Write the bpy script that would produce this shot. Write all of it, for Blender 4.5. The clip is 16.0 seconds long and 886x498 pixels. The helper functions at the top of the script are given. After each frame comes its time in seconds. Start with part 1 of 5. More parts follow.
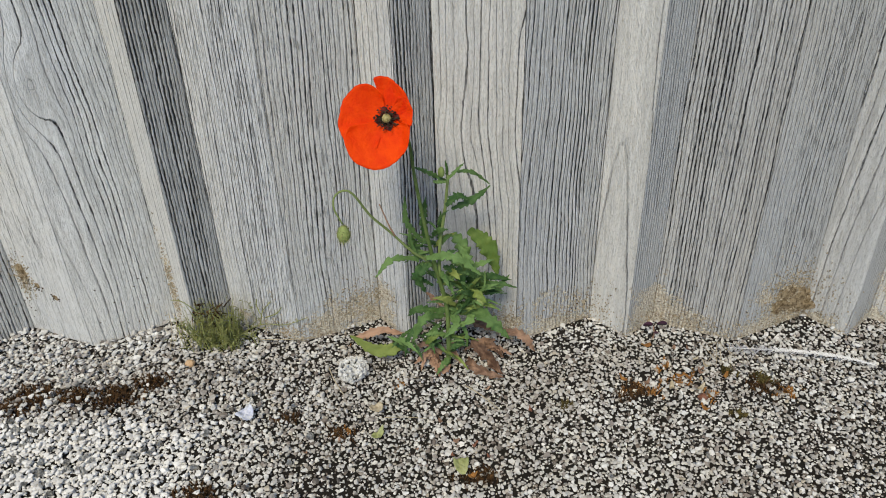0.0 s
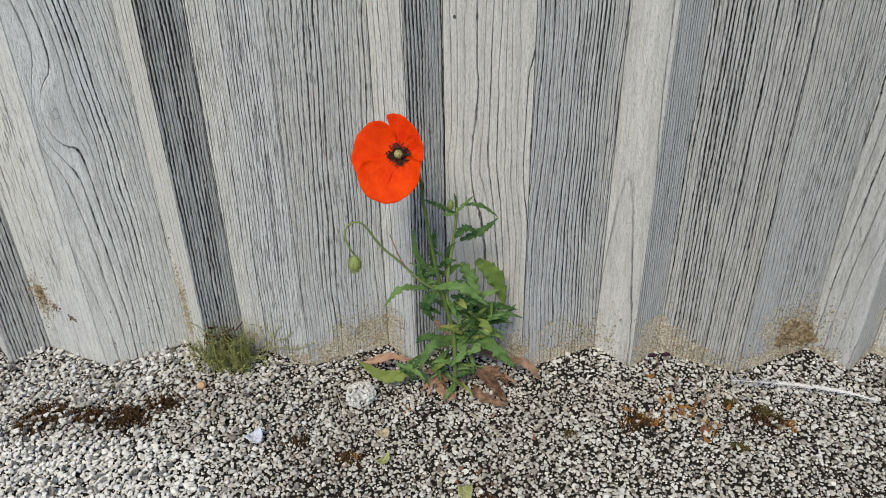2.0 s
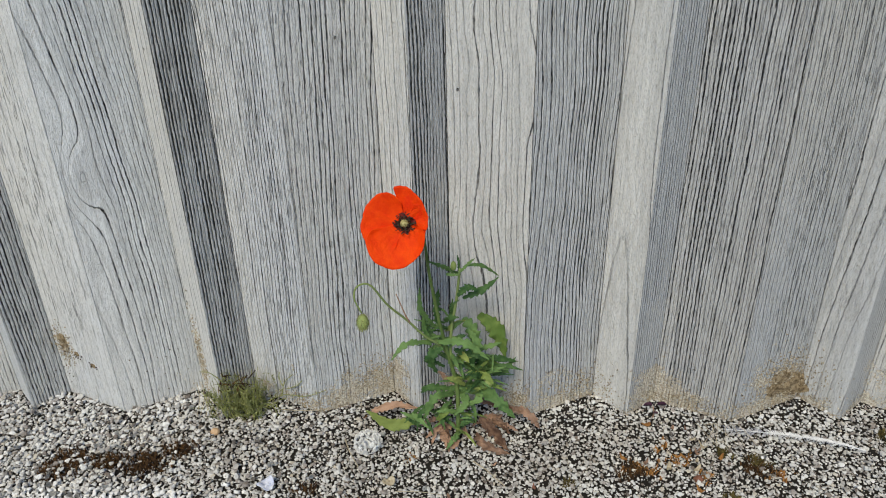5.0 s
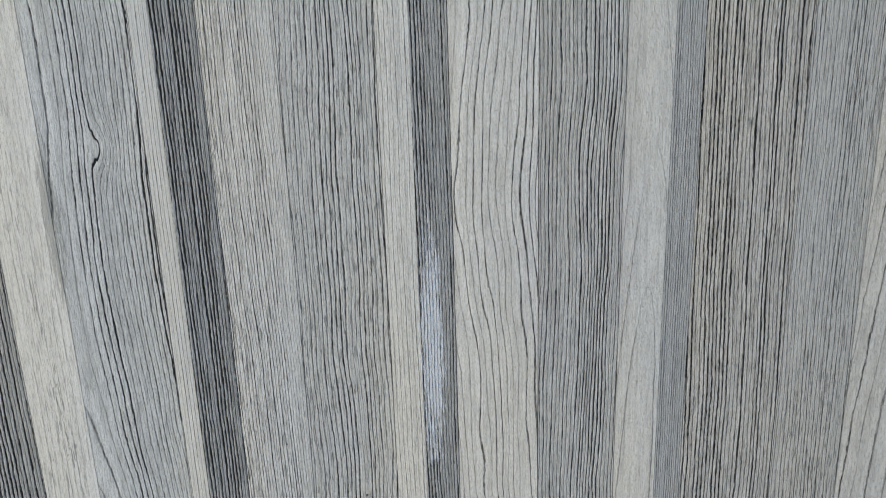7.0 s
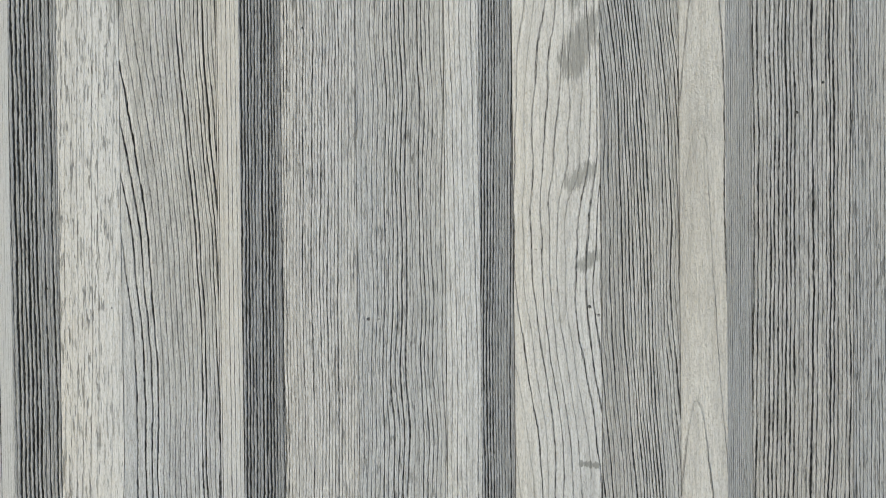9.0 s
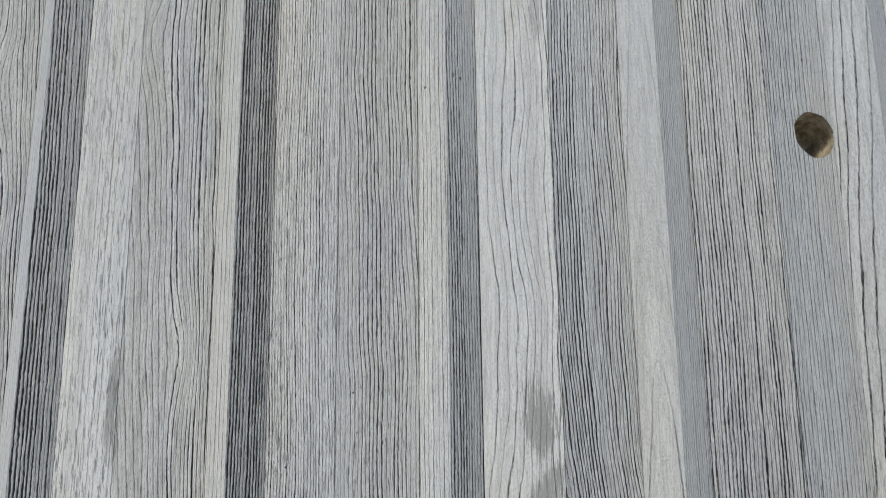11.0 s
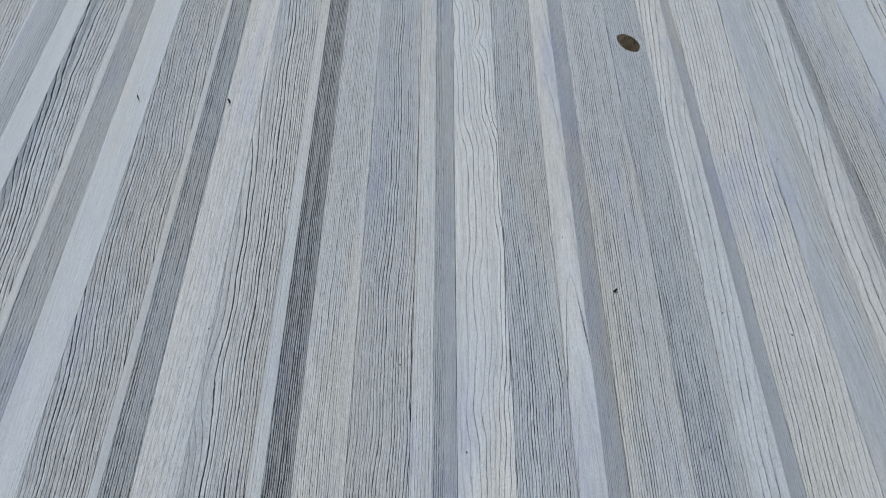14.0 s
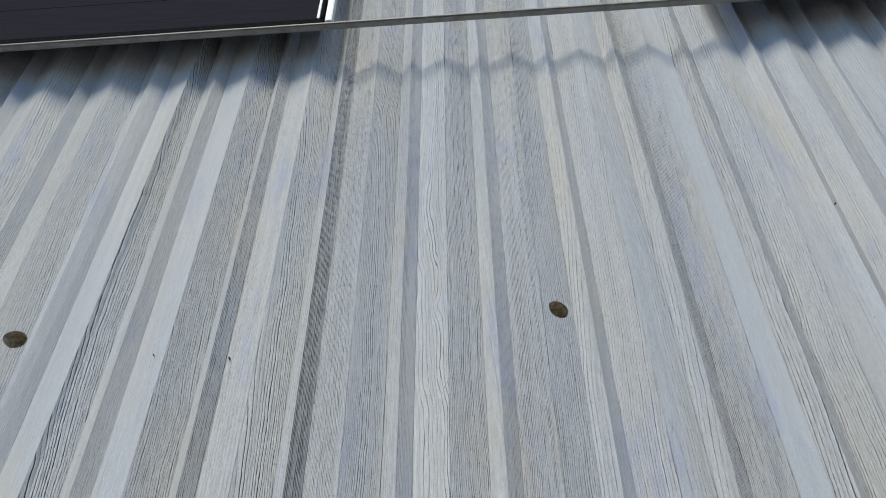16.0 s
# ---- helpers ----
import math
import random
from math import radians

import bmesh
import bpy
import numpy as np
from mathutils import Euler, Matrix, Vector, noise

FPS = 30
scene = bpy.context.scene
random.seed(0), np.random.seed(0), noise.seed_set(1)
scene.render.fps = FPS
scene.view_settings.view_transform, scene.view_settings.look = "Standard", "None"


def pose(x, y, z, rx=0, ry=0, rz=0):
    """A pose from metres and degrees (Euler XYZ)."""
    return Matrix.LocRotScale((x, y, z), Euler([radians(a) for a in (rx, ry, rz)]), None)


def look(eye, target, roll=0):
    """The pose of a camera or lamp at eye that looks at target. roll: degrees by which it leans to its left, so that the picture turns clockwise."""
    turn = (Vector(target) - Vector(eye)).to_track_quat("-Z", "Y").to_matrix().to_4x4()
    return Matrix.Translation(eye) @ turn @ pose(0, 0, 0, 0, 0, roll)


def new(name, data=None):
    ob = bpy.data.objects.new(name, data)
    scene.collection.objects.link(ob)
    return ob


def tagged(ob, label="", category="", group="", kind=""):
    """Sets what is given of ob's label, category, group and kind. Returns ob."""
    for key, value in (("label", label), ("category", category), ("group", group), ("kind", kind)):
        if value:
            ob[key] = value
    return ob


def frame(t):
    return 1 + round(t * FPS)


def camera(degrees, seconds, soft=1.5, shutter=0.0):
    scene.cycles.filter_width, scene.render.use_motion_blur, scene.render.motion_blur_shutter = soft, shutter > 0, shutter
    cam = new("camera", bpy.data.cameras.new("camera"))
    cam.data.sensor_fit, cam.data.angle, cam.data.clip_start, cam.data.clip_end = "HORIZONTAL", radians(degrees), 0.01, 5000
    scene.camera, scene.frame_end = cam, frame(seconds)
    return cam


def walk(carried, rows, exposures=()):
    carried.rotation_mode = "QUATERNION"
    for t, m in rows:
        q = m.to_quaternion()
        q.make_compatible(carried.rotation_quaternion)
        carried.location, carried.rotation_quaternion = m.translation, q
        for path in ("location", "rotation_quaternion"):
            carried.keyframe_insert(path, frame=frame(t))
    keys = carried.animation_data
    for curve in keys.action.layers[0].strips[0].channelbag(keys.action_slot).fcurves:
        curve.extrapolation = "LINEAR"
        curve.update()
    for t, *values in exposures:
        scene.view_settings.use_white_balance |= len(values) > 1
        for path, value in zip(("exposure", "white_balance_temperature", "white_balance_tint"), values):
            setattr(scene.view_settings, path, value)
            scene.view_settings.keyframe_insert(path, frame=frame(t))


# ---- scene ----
cam = camera(64.0, 16.0, soft=1.0)
PATH = [
    (0, (0.256, -0.528, 0.409), (0.183, 1.195, -0.603), -1.7),
    (0.5, (0.259, -0.53, 0.41), (0.182, 1.2, -0.59), -1.7),
    (1, (0.26, -0.531, 0.415), (0.166, 1.204, -0.575), -1.8),
    (1.5, (0.26, -0.533, 0.415), (0.168, 1.209, -0.563), -1.4),
    (2, (0.257, -0.535, 0.424), (0.159, 1.213, -0.543), -1.1),
    (2.5, (0.257, -0.539, 0.429), (0.149, 1.213, -0.53), -1.4),
    (3, (0.259, -0.54, 0.431), (0.147, 1.215, -0.522), -1.4),
    (3.2, (0.26, -0.539, 0.434), (0.138, 1.212, -0.524), -1.5),
    (5.5, (0.262, -0.558, 0.496), (0.144, 1.243, -0.366), -1.2),
    (6, (0.265, -0.57, 0.555), (0.147, 1.3, -0.144), -1.2),
    (6.5, (0.269, -0.567, 0.626), (0.139, 1.345, 0.055), -1.5),
    (7, (0.254, -0.559, 0.747), (0.141, 1.372, 0.24), -1.8),
    (7.5, (0.251, -0.549, 0.865), (0.099, 1.397, 0.426), -1.8),
    (8, (0.221, -0.552, 0.997), (0.091, 1.427, 0.736), -2.2),
    (8.5, (0.213, -0.568, 1.118), (0.101, 1.421, 0.942), -1.6),
    (9, (0.198, -0.586, 1.253), (0.101, 1.412, 1.231), -0.6),
    (9.5, (0.197, -0.602, 1.329), (0.12, 1.395, 1.412), -1.0),
    (9.7, (0.2, -0.608, 1.358), (0.14, 1.389, 1.464), -1.3),
    (11.8, (0.242, -0.673, 1.598), (0.095, 1.233, 2.185), -0.7),
    (12, (0.243, -0.686, 1.621), (0.101, 1.201, 2.271), -1.1),
    (12.5, (0.246, -0.73, 1.685), (0.124, 1.099, 2.486), -1.6),
    (13, (0.245, -0.762, 1.723), (0.139, 1.01, 2.645), -1.0),
    (13.5, (0.258, -0.792, 1.757), (0.147, 0.932, 2.764), -0.2),
    (14, (0.265, -0.83, 1.795), (0.16, 0.828, 2.909), 0.1),
    (14.5, (0.259, -0.886, 1.818), (0.158, 0.738, 2.982), 0.1),
    (15, (0.239, -1.016, 1.849), (0.178, 0.568, 3.067), -0.6),
    (15.5, (0.255, -1.121, 1.87), (0.213, 0.432, 3.13), -0.7),
    (16, (0.341, -1.227, 1.894), (0.277, 0.288, 3.198), -0.5),
]
EXPOSURES = [(0.0, -0.13, 7120, 5), (3.2, -0.14, 7120, 5), (6.0, -0.16, 6900, 4), (7.0, -0.22, 6900, 4), (8.0, 0.04, 7130, 5), (9.0, 0.0, 7400, 3),
             (9.7, -0.04, 7350, 3), (12.0, -0.15, 6480, 6), (14.0, -0.18, 6230, 5), (16.0, -0.17, 6420, 5)]
walk(cam, [(t, look(eye, target, roll)) for t, eye, target, roll in PATH], EXPOSURES)

# ---------------------------------------------------------------- world and light
SUN_EL, SUN_AZ = radians(46), radians(192)
world = bpy.data.worlds.new("sky")
scene.world = world
world.use_nodes = True
wn = world.node_tree
sky = wn.nodes.new("ShaderNodeTexSky")
sky.sky_type = 'NISHITA'
sky.sun_disc = False
sky.sun_elevation, sky.sun_rotation = SUN_EL, SUN_AZ
sky.air_density, sky.dust_density, sky.ozone_density = 0.8, 0.0, 10.0
wn.links.new(sky.outputs[0], wn.nodes["Background"].inputs[0])
wn.nodes["Background"].inputs[1].default_value = 0.125

sun_data = bpy.data.lights.new("sun", 'SUN')
sun_data.energy, sun_data.angle, sun_data.color = 3.5, radians(21), (1.0, 0.92, 0.79)
sun = new("sun", sun_data)
TO_SUN = Vector((math.sin(SUN_AZ) * math.cos(SUN_EL), math.cos(SUN_AZ) * math.cos(SUN_EL), math.sin(SUN_EL)))
sun.matrix_world = look(TO_SUN * 8, (0, 0, 0))


# ---------------------------------------------------------------- node helpers
class Mat:
    """A small builder for node materials."""

    def __init__(self, name, rough=0.8, metal=0.0):
        self.m = bpy.data.materials.new(name)
        self.m.use_nodes = True
        self.t = self.m.node_tree
        self.b = self.t.nodes["Principled BSDF"]
        self.b.inputs["Roughness"].default_value = rough
        self.b.inputs["Metallic"].default_value = metal
        self.b.inputs["Specular IOR Level"].default_value = 0.35

    def put(self, socket, v):
        if isinstance(v, bpy.types.NodeSocket):
            self.t.links.new(v, socket)
        elif isinstance(v, (tuple, list)) and len(v) == 3 and socket.type == 'RGBA':
            socket.default_value = (*v, 1)
        else:
            socket.default_value = v

    def node(self, kind, out=0, **ins):
        n = self.t.nodes.new(kind)
        for k, v in ins.items():
            self.put(n.inputs[int(k[1:])] if k[0] == "i" and k[1:].isdigit() else n.inputs[k], v)
        return n.outputs[out]

    def math(self, op, a, b=0.0, c=0.0, clamp=False):
        n = self.t.nodes.new("ShaderNodeMath")
        n.operation, n.use_clamp = op, clamp
        for s, v in zip(n.inputs, (a, b, c)):
            self.put(s, v)
        return n.outputs[0]

    def noise(self, vec, scale=1.0, detail=2.0, rough=0.5, out=0):
        return self.node("ShaderNodeTexNoise", out, Vector=vec, Scale=scale, Detail=detail, Roughness=rough)

    def voronoi(self, vec, scale, out=0):
        return self.node("ShaderNodeTexVoronoi", out, Vector=vec, Scale=scale)

    def obj(self):
        return self.node("ShaderNodeTexCoord", 3)

    def xyz(self, v):
        n = self.t.nodes.new("ShaderNodeSeparateXYZ")
        self.put(n.inputs[0], v)
        return n.outputs

    def vec(self, x, y, z):
        return self.node("ShaderNodeCombineXYZ", 0, i0=x, i1=y, i2=z)

    def smooth(self, v, lo, hi, a=0.0, b=1.0):
        n = self.t.nodes.new("ShaderNodeMapRange")
        n.interpolation_type = 'SMOOTHSTEP'
        for s, x in zip(n.inputs, (v, lo, hi, a, b)):
            self.put(s, x)
        return n.outputs[0]

    def mix(self, f, a, b, mode='MIX'):
        n = self.t.nodes.new("ShaderNodeMix")
        n.data_type, n.blend_type = 'RGBA', mode
        self.put(n.inputs[0], f)
        self.put(n.inputs[6], a)
        self.put(n.inputs[7], b)
        return n.outputs[2]

    def bump(self, h, dist, strength=1.0, normal=None):
        ins = dict(Height=h, Distance=dist, Strength=strength)
        if normal is not None:
            ins["Normal"] = normal
        return self.node("ShaderNodeBump", 0, **ins)

    def color(self, c):
        self.put(self.b.inputs["Base Color"], c)
        return self

    def normal(self, n):
        self.put(self.b.inputs["Normal"], n)
        return self


# ---------------------------------------------------------------- materials
# along the wall, height, half width, half height, rings
KNOTS = [(-0.088, 0.245, 0.012, 0.034, 2.2), (-0.057, 0.686, 0.009, 0.022, -2.6), (-0.092, 0.866, 0.013, 0.036, 1.4), (-0.092, 1.85, 0.011, 0.048, 1.5),
         (-0.092, 2.14, 0.012, 0.060, 1.3), (-0.050, 1.545, 0.012, 0.05, -3.0), (0.287, 1.955, 0.014, 0.060, 5.0), (0.274, 2.789, 0.012, 0.030, 4.0),
         (0.795, 3.06, 0.010, 0.05, 4.0), (0.800, 3.20, 0.010, 0.05, 4.0), (0.285, 0.33, 0.010, 0.06, 3.0), (-0.262, 1.80, 0.02, 0.07, 4.0)]


# streaky stains on the boards: along the wall, height, half width, half height, lean, strength, colour
GREY = (0.17, 0.175, 0.165)
# the pale one at 0.209 is a glossy smear, its sheen painted as colour
STAINS = [(0.278, 1.478, 0.015, 0.036, -0.1, 0.6, GREY), (0.283, 1.412, 0.014, 0.030, 0.25, 0.6, GREY), (0.283, 1.305, 0.011, 0.012, 0.6, 0.55, GREY),
          (0.288, 1.235, 0.008, 0.010, 0.6, 0.6, GREY), (0.209, 0.51, 0.009, 0.110, 0.0, 0.95, (0.80, 0.85, 0.93)), (-0.103, 0.63, 0.008, 0.07, 0.02, 0.5, GREY),
          (-0.106, 1.49, 0.009, 0.05, 0.0, 0.6, GREY), (-0.095, 1.965, 0.008, 0.050, 0.02, 0.6, GREY), (0.288, 1.865, 0.006, 0.03, 0.0, 0.4, GREY),
          (0.289, 1.068, 0.010, 0.003, 0.2, 0.7, GREY)]


def board_material():
    """Concrete cast against sawn boards. Each board carries, as properties of its own:
    pith  = where the heart of its log lies along the wall, how deep behind the face, how it comes nearer with height,
    grain = rings per metre, depth and darkness of the grooves, how far the rings wander,
    finish = tone, tint (cool to warm), with shade painted in on right-facing flanks, and how thickly short flecks lie,
    upper = grooves and tone high up."""
    m = Mat("board_cast_concrete", 0.78)

    def own(name):
        n = m.t.nodes.new("ShaderNodeAttribute")
        n.attribute_type, n.attribute_name = 'OBJECT', name
        return m.xyz(n.outputs["Vector"])[0:3]
    rnd = m.t.nodes.new("ShaderNodeObjectInfo").outputs["Random"]
    heart, deep, taper = own("pith")
    freq, dark_low, wander = own("grain")
    tone_low, own_tint, flecks = own("finish")
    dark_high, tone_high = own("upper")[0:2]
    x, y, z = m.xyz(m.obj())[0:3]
    # brightness low and high on the wall is painted into the tone here
    height_mix = m.smooth(z, 1.35, 2.05)
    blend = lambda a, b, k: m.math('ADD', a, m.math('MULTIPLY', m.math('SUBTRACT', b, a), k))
    dark, tone = blend(dark_low, dark_high, height_mix), blend(tone_low, tone_high, height_mix)
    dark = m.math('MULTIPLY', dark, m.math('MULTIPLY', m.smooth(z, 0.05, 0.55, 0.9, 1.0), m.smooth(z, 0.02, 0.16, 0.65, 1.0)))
    # higher still the grooves fade and the tones grow alike
    clean_or_high = m.smooth(z, 2.3, 3.3)
    dark = m.math('MULTIPLY', dark, m.math('MULTIPLY_ADD', clean_or_high, -0.08, 1.0))
    tone = blend(tone, 0.95, m.math('MULTIPLY', clean_or_high, 0.65))
    off = m.math('MULTIPLY', rnd, 37.0)
    zz = m.math('ADD', z, off)
    centred = lambda v: m.math('SUBTRACT', v, 0.5)
    stretch = lambda kx, kz, detail=2.0, rough=0.5, lift=0.0: m.noise(
        m.vec(m.math('MULTIPLY', x, kx), m.math('ADD', off, lift), m.math('MULTIPLY', zz, kz)), 1.0, detail, rough)
    # the log: its heart wanders along the board, and knots bend the rings
    sway = centred(m.noise(m.vec(off, 3.0, m.math('MULTIPLY', zz, 1.3)), 1.0, 1.0))
    sink = centred(m.noise(m.vec(off, 8.0, m.math('MULTIPLY', zz, 1.5)), 1.0, 1.0))
    mid = centred(stretch(22.0, 4.5, 2.0))
    small = centred(stretch(150.0, 34.0, 2.0))
    tiny = centred(stretch(520.0, 230.0, 1.0))
    px = m.math('SUBTRACT', x, m.math('MULTIPLY_ADD', m.math('MULTIPLY', sway, wander), 0.05, heart))
    px = m.math('ADD', px, m.math('MULTIPLY', m.math('MULTIPLY', mid, wander), 0.012))
    jog = centred(m.noise(m.vec(off, 20.0, m.math('MULTIPLY', zz, 8.5)), 1.0, 1.0))
    px = m.math('ADD', px, m.math('MULTIPLY', m.math('MULTIPLY', jog, wander), 0.0065))
    px = m.math('ADD', px, m.math('MULTIPLY', small, 0.0016))
    px = m.math('ADD', px, m.math('MULTIPLY', tiny, 0.0008))
    pd = m.math('MULTIPLY_ADD', m.math('MULTIPLY', sink, wander), 0.035, deep)
    near = 0.0
    for kx, kz, wide, tall, bend in KNOTS:
        ex = m.math('POWER', m.math('DIVIDE', m.math('SUBTRACT', x, kx), wide), 2.0)
        ez = m.math('POWER', m.math('DIVIDE', m.math('SUBTRACT', z, kz), tall), 2.0)
        near = m.math('MAXIMUM', near, m.math('EXPONENT', m.math('MULTIPLY', m.math('ADD', ex, ez), -0.35)))
        pd = m.math('ADD', pd, m.math('MULTIPLY', m.math('EXPONENT', m.math('MULTIPLY', m.math('ADD', ex, ez), -1.0)), 0.0036 * bend))
    dist = m.math('SQRT', m.math('ADD', m.math('MULTIPLY', px, px), m.math('MULTIPLY', pd, pd)))
    cone = m.math('MULTIPLY_ADD', z, taper, dist)
    # ring spacing comes and goes from year to year
    years = centred(m.noise(m.vec(m.math('MULTIPLY', cone, 46.0), off, 0.0), 1.0, 2.0))
    r = m.math('MULTIPLY_ADD', years, 1.5, m.math('MULTIPLY', cone, freq))
    steep = m.math('ADD', m.math('DIVIDE', m.math('ABSOLUTE', px), dist), 0.10)
    per_m = m.math('MULTIPLY', freq, steep)
    f = m.math('FRACT', r)
    per_ring = m.node("ShaderNodeTexWhiteNoise", 0, i0=m.vec(m.math('FLOOR', r), off, 0.0))
    d = m.math('ABSOLUTE', m.math('SUBTRACT', f, 0.62))
    streak = stretch(420.0, 26.0, 3.0, 0.65)
    broken = m.smooth(streak, 0.36, 0.56)
    nick = m.smooth(stretch(900.0, 150.0, 2.0, 0.7, 2.0), 0.40, 0.62)
    wide = m.math('MULTIPLY_ADD', m.math('MULTIPLY', per_ring, m.math('MULTIPLY_ADD', dark, 0.7, 0.3)), 0.00040, 0.00028)
    wide = m.math('MULTIPLY', wide, m.math('MULTIPLY_ADD', broken, 0.5, 0.6))
    width = m.math('MULTIPLY', m.math('MINIMUM', m.math('MULTIPLY', wide, per_m), 0.27), m.math('MULTIPLY_ADD', near, -0.80, 1.0))
    groove = m.smooth(d, m.math('MULTIPLY', width, 0.5), width, 1.0, 0.0)
    f2 = m.math('ABSOLUTE', m.math('SUBTRACT', m.math('FRACT', m.math('MULTIPLY_ADD', r, 2.0, 0.3)), 0.5))
    hair = m.math('MULTIPLY', m.smooth(f2, 0.08, 0.18, 1.0, 0.0), m.smooth(per_m, 120.0, 240.0))
    dip = m.smooth(d, 0.0, m.math('MULTIPLY_ADD', width, 1.4, 0.02), 1.0, 0.0)
    groove_flank = m.math('MULTIPLY', m.smooth(f, 0.05, 0.62), m.smooth(f, 0.62, 0.70, 1.0, 0.0))
    # where the laitance is thick the rings fade out
    wash = stretch(26.0, 1.7, 3.0, 0.55)
    flow = blend(m.smooth(wash, 0.36, 0.56, 0.30, 1.0), 1.0, m.math('MULTIPLY', dark, 0.7, clamp=True))
    dense = m.smooth(per_m, 35.0, 190.0, 0.25, 1.0)
    vary = m.math('MULTIPLY_ADD', m.math('POWER', per_ring, 1.4), 0.95, 0.32)
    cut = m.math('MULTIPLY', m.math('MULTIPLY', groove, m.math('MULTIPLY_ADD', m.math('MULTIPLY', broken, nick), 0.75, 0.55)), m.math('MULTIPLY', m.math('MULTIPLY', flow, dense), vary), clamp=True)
    fibre = stretch(1200.0, 60.0, 3.0, 0.7)
    micro = stretch(1250.0, 330.0, 2.0, 0.7)
    fleck_n = stretch(620.0, 62.0, 2.0, 0.6, 9.0)
    fleck = m.math('MULTIPLY', m.math('MULTIPLY', m.smooth(fleck_n, 0.57, 0.66), m.smooth(wash, 0.34, 0.60, 0.25, 1.0)), m.math('MULTIPLY', flecks, m.math('MULTIPLY_ADD', height_mix, -0.55, 1.0)))
    pit_cell = m.voronoi(m.vec(m.math('MULTIPLY', x, 62.0), 0.0, m.math('MULTIPLY', z, 46.0)), 1.0)
    pit_gate = m.noise(m.vec(m.math('MULTIPLY', x, 31.0), 3.0, m.math('MULTIPLY', z, 23.0)), 1.0, 0.0)
    pit = m.math('MULTIPLY', m.smooth(pit_cell, 0.04, 0.08, 1.0, 0.0), m.smooth(pit_gate, 0.66, 0.70))
    # tint: warm laitance and cool bluish cement, in long soft areas
    cloud = m.noise(m.vec(m.math('MULTIPLY', x, 5.0), off, m.math('MULTIPLY', zz, 1.1)), 1.0, 2.0)
    cloud = m.math('MULTIPLY_ADD', own_tint, m.math('MULTIPLY_ADD', height_mix, -0.15, 0.6), cloud)
    pale = m.mix(m.smooth(cloud, 0.34, 0.66), (0.665, 0.686, 0.708), (0.722, 0.714, 0.688))
    blotch = m.noise(m.vec(m.math('MULTIPLY', x, 11.0), 4.0, m.math('MULTIPLY', z, 2.6)), 1.0, 3.0, 0.6)
    pale = m.mix(m.math('MULTIPLY', m.smooth(blotch, 0.54, 0.70), m.math('MULTIPLY_ADD', height_mix, 0.55, 0.25)), pale, (0.575, 0.60, 0.70))
    sandy = m.noise(m.vec(m.math('MULTIPLY', x, 8.0), 11.0, m.math('MULTIPLY', z, 1.9)), 1.0, 3.0, 0.6)
    pale = m.mix(m.math('MULTIPLY', m.smooth(sandy, 0.53, 0.68), m.math('MULTIPLY_ADD', height_mix, 0.35, 0.25)), pale, (0.725, 0.69, 0.62))
    tone = m.math('MULTIPLY', tone, m.math('MULTIPLY_ADD', centred(stretch(48.0, 0.8, 2.0)), 0.26, 1.0))
    tone = m.math('MULTIPLY', tone, m.math('MULTIPLY_ADD', centred(per_ring), m.math('MULTIPLY_ADD', dark, 0.16, 0.04), m.math('MULTIPLY_ADD', height_mix, -0.07, 1.04)))
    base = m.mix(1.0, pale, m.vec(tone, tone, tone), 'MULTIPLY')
    base = m.mix(m.math('MULTIPLY', m.smooth(fibre, 0.38, 0.75), m.math('MULTIPLY_ADD', dark, 0.16, 0.18)), base, (0.20, 0.205, 0.20))
    base = m.mix(m.smooth(micro, 0.48, 0.68, 0.0, 0.30), base, (0.19, 0.19, 0.185))
    # soft shading on one side of each groove, painted into the colour
    base = m.mix(m.math('MULTIPLY', m.math('MULTIPLY', groove_flank, flow), m.math('MULTIPLY', dark, 0.16)), base, (0.19, 0.195, 0.20))
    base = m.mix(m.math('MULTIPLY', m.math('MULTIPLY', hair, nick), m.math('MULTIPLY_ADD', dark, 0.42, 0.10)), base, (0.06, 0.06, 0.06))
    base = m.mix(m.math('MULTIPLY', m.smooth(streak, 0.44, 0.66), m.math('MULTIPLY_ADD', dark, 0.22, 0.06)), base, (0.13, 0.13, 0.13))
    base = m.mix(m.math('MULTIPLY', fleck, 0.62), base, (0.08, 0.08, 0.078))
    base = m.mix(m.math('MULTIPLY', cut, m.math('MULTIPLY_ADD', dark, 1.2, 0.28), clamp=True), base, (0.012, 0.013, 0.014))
    hatch = stretch(760.0, 50.0, 3.0, 0.7, 5.0)
    for sx, sz, wide, tall, lean, strength, colour in STAINS:
        dz = m.math('SUBTRACT', z, sz)
        dx = m.math('SUBTRACT', m.math('SUBTRACT', x, sx), m.math('MULTIPLY', dz, lean))
        q = m.math('ADD', m.math('POWER', m.math('DIVIDE', dx, wide), 2.0), m.math('POWER', m.math('DIVIDE', dz, tall), 2.0))
        ragged = m.math('ADD', q, m.math('MULTIPLY', m.math('SUBTRACT', hatch, 0.5), 4.6))
        base = m.mix(m.math('MULTIPLY', m.smooth(ragged, 0.5, 1.1, 1.0, 0.0), strength), base, colour)
    base = m.mix(m.math('MULTIPLY', pit, 0.85), base, (0.06, 0.055, 0.05))
    # washed-out foot, where sand and grit of the concrete lie open
    edge = m.noise(m.vec(m.math('MULTIPLY', x, 22.0), 7.0, m.math('MULTIPLY', z, 16.0)), 1.0, 3.0, 0.6)
    reach = m.math('MULTIPLY_ADD', edge, 0.26, m.smooth(x, -0.04, 0.08, -0.155, -0.098))
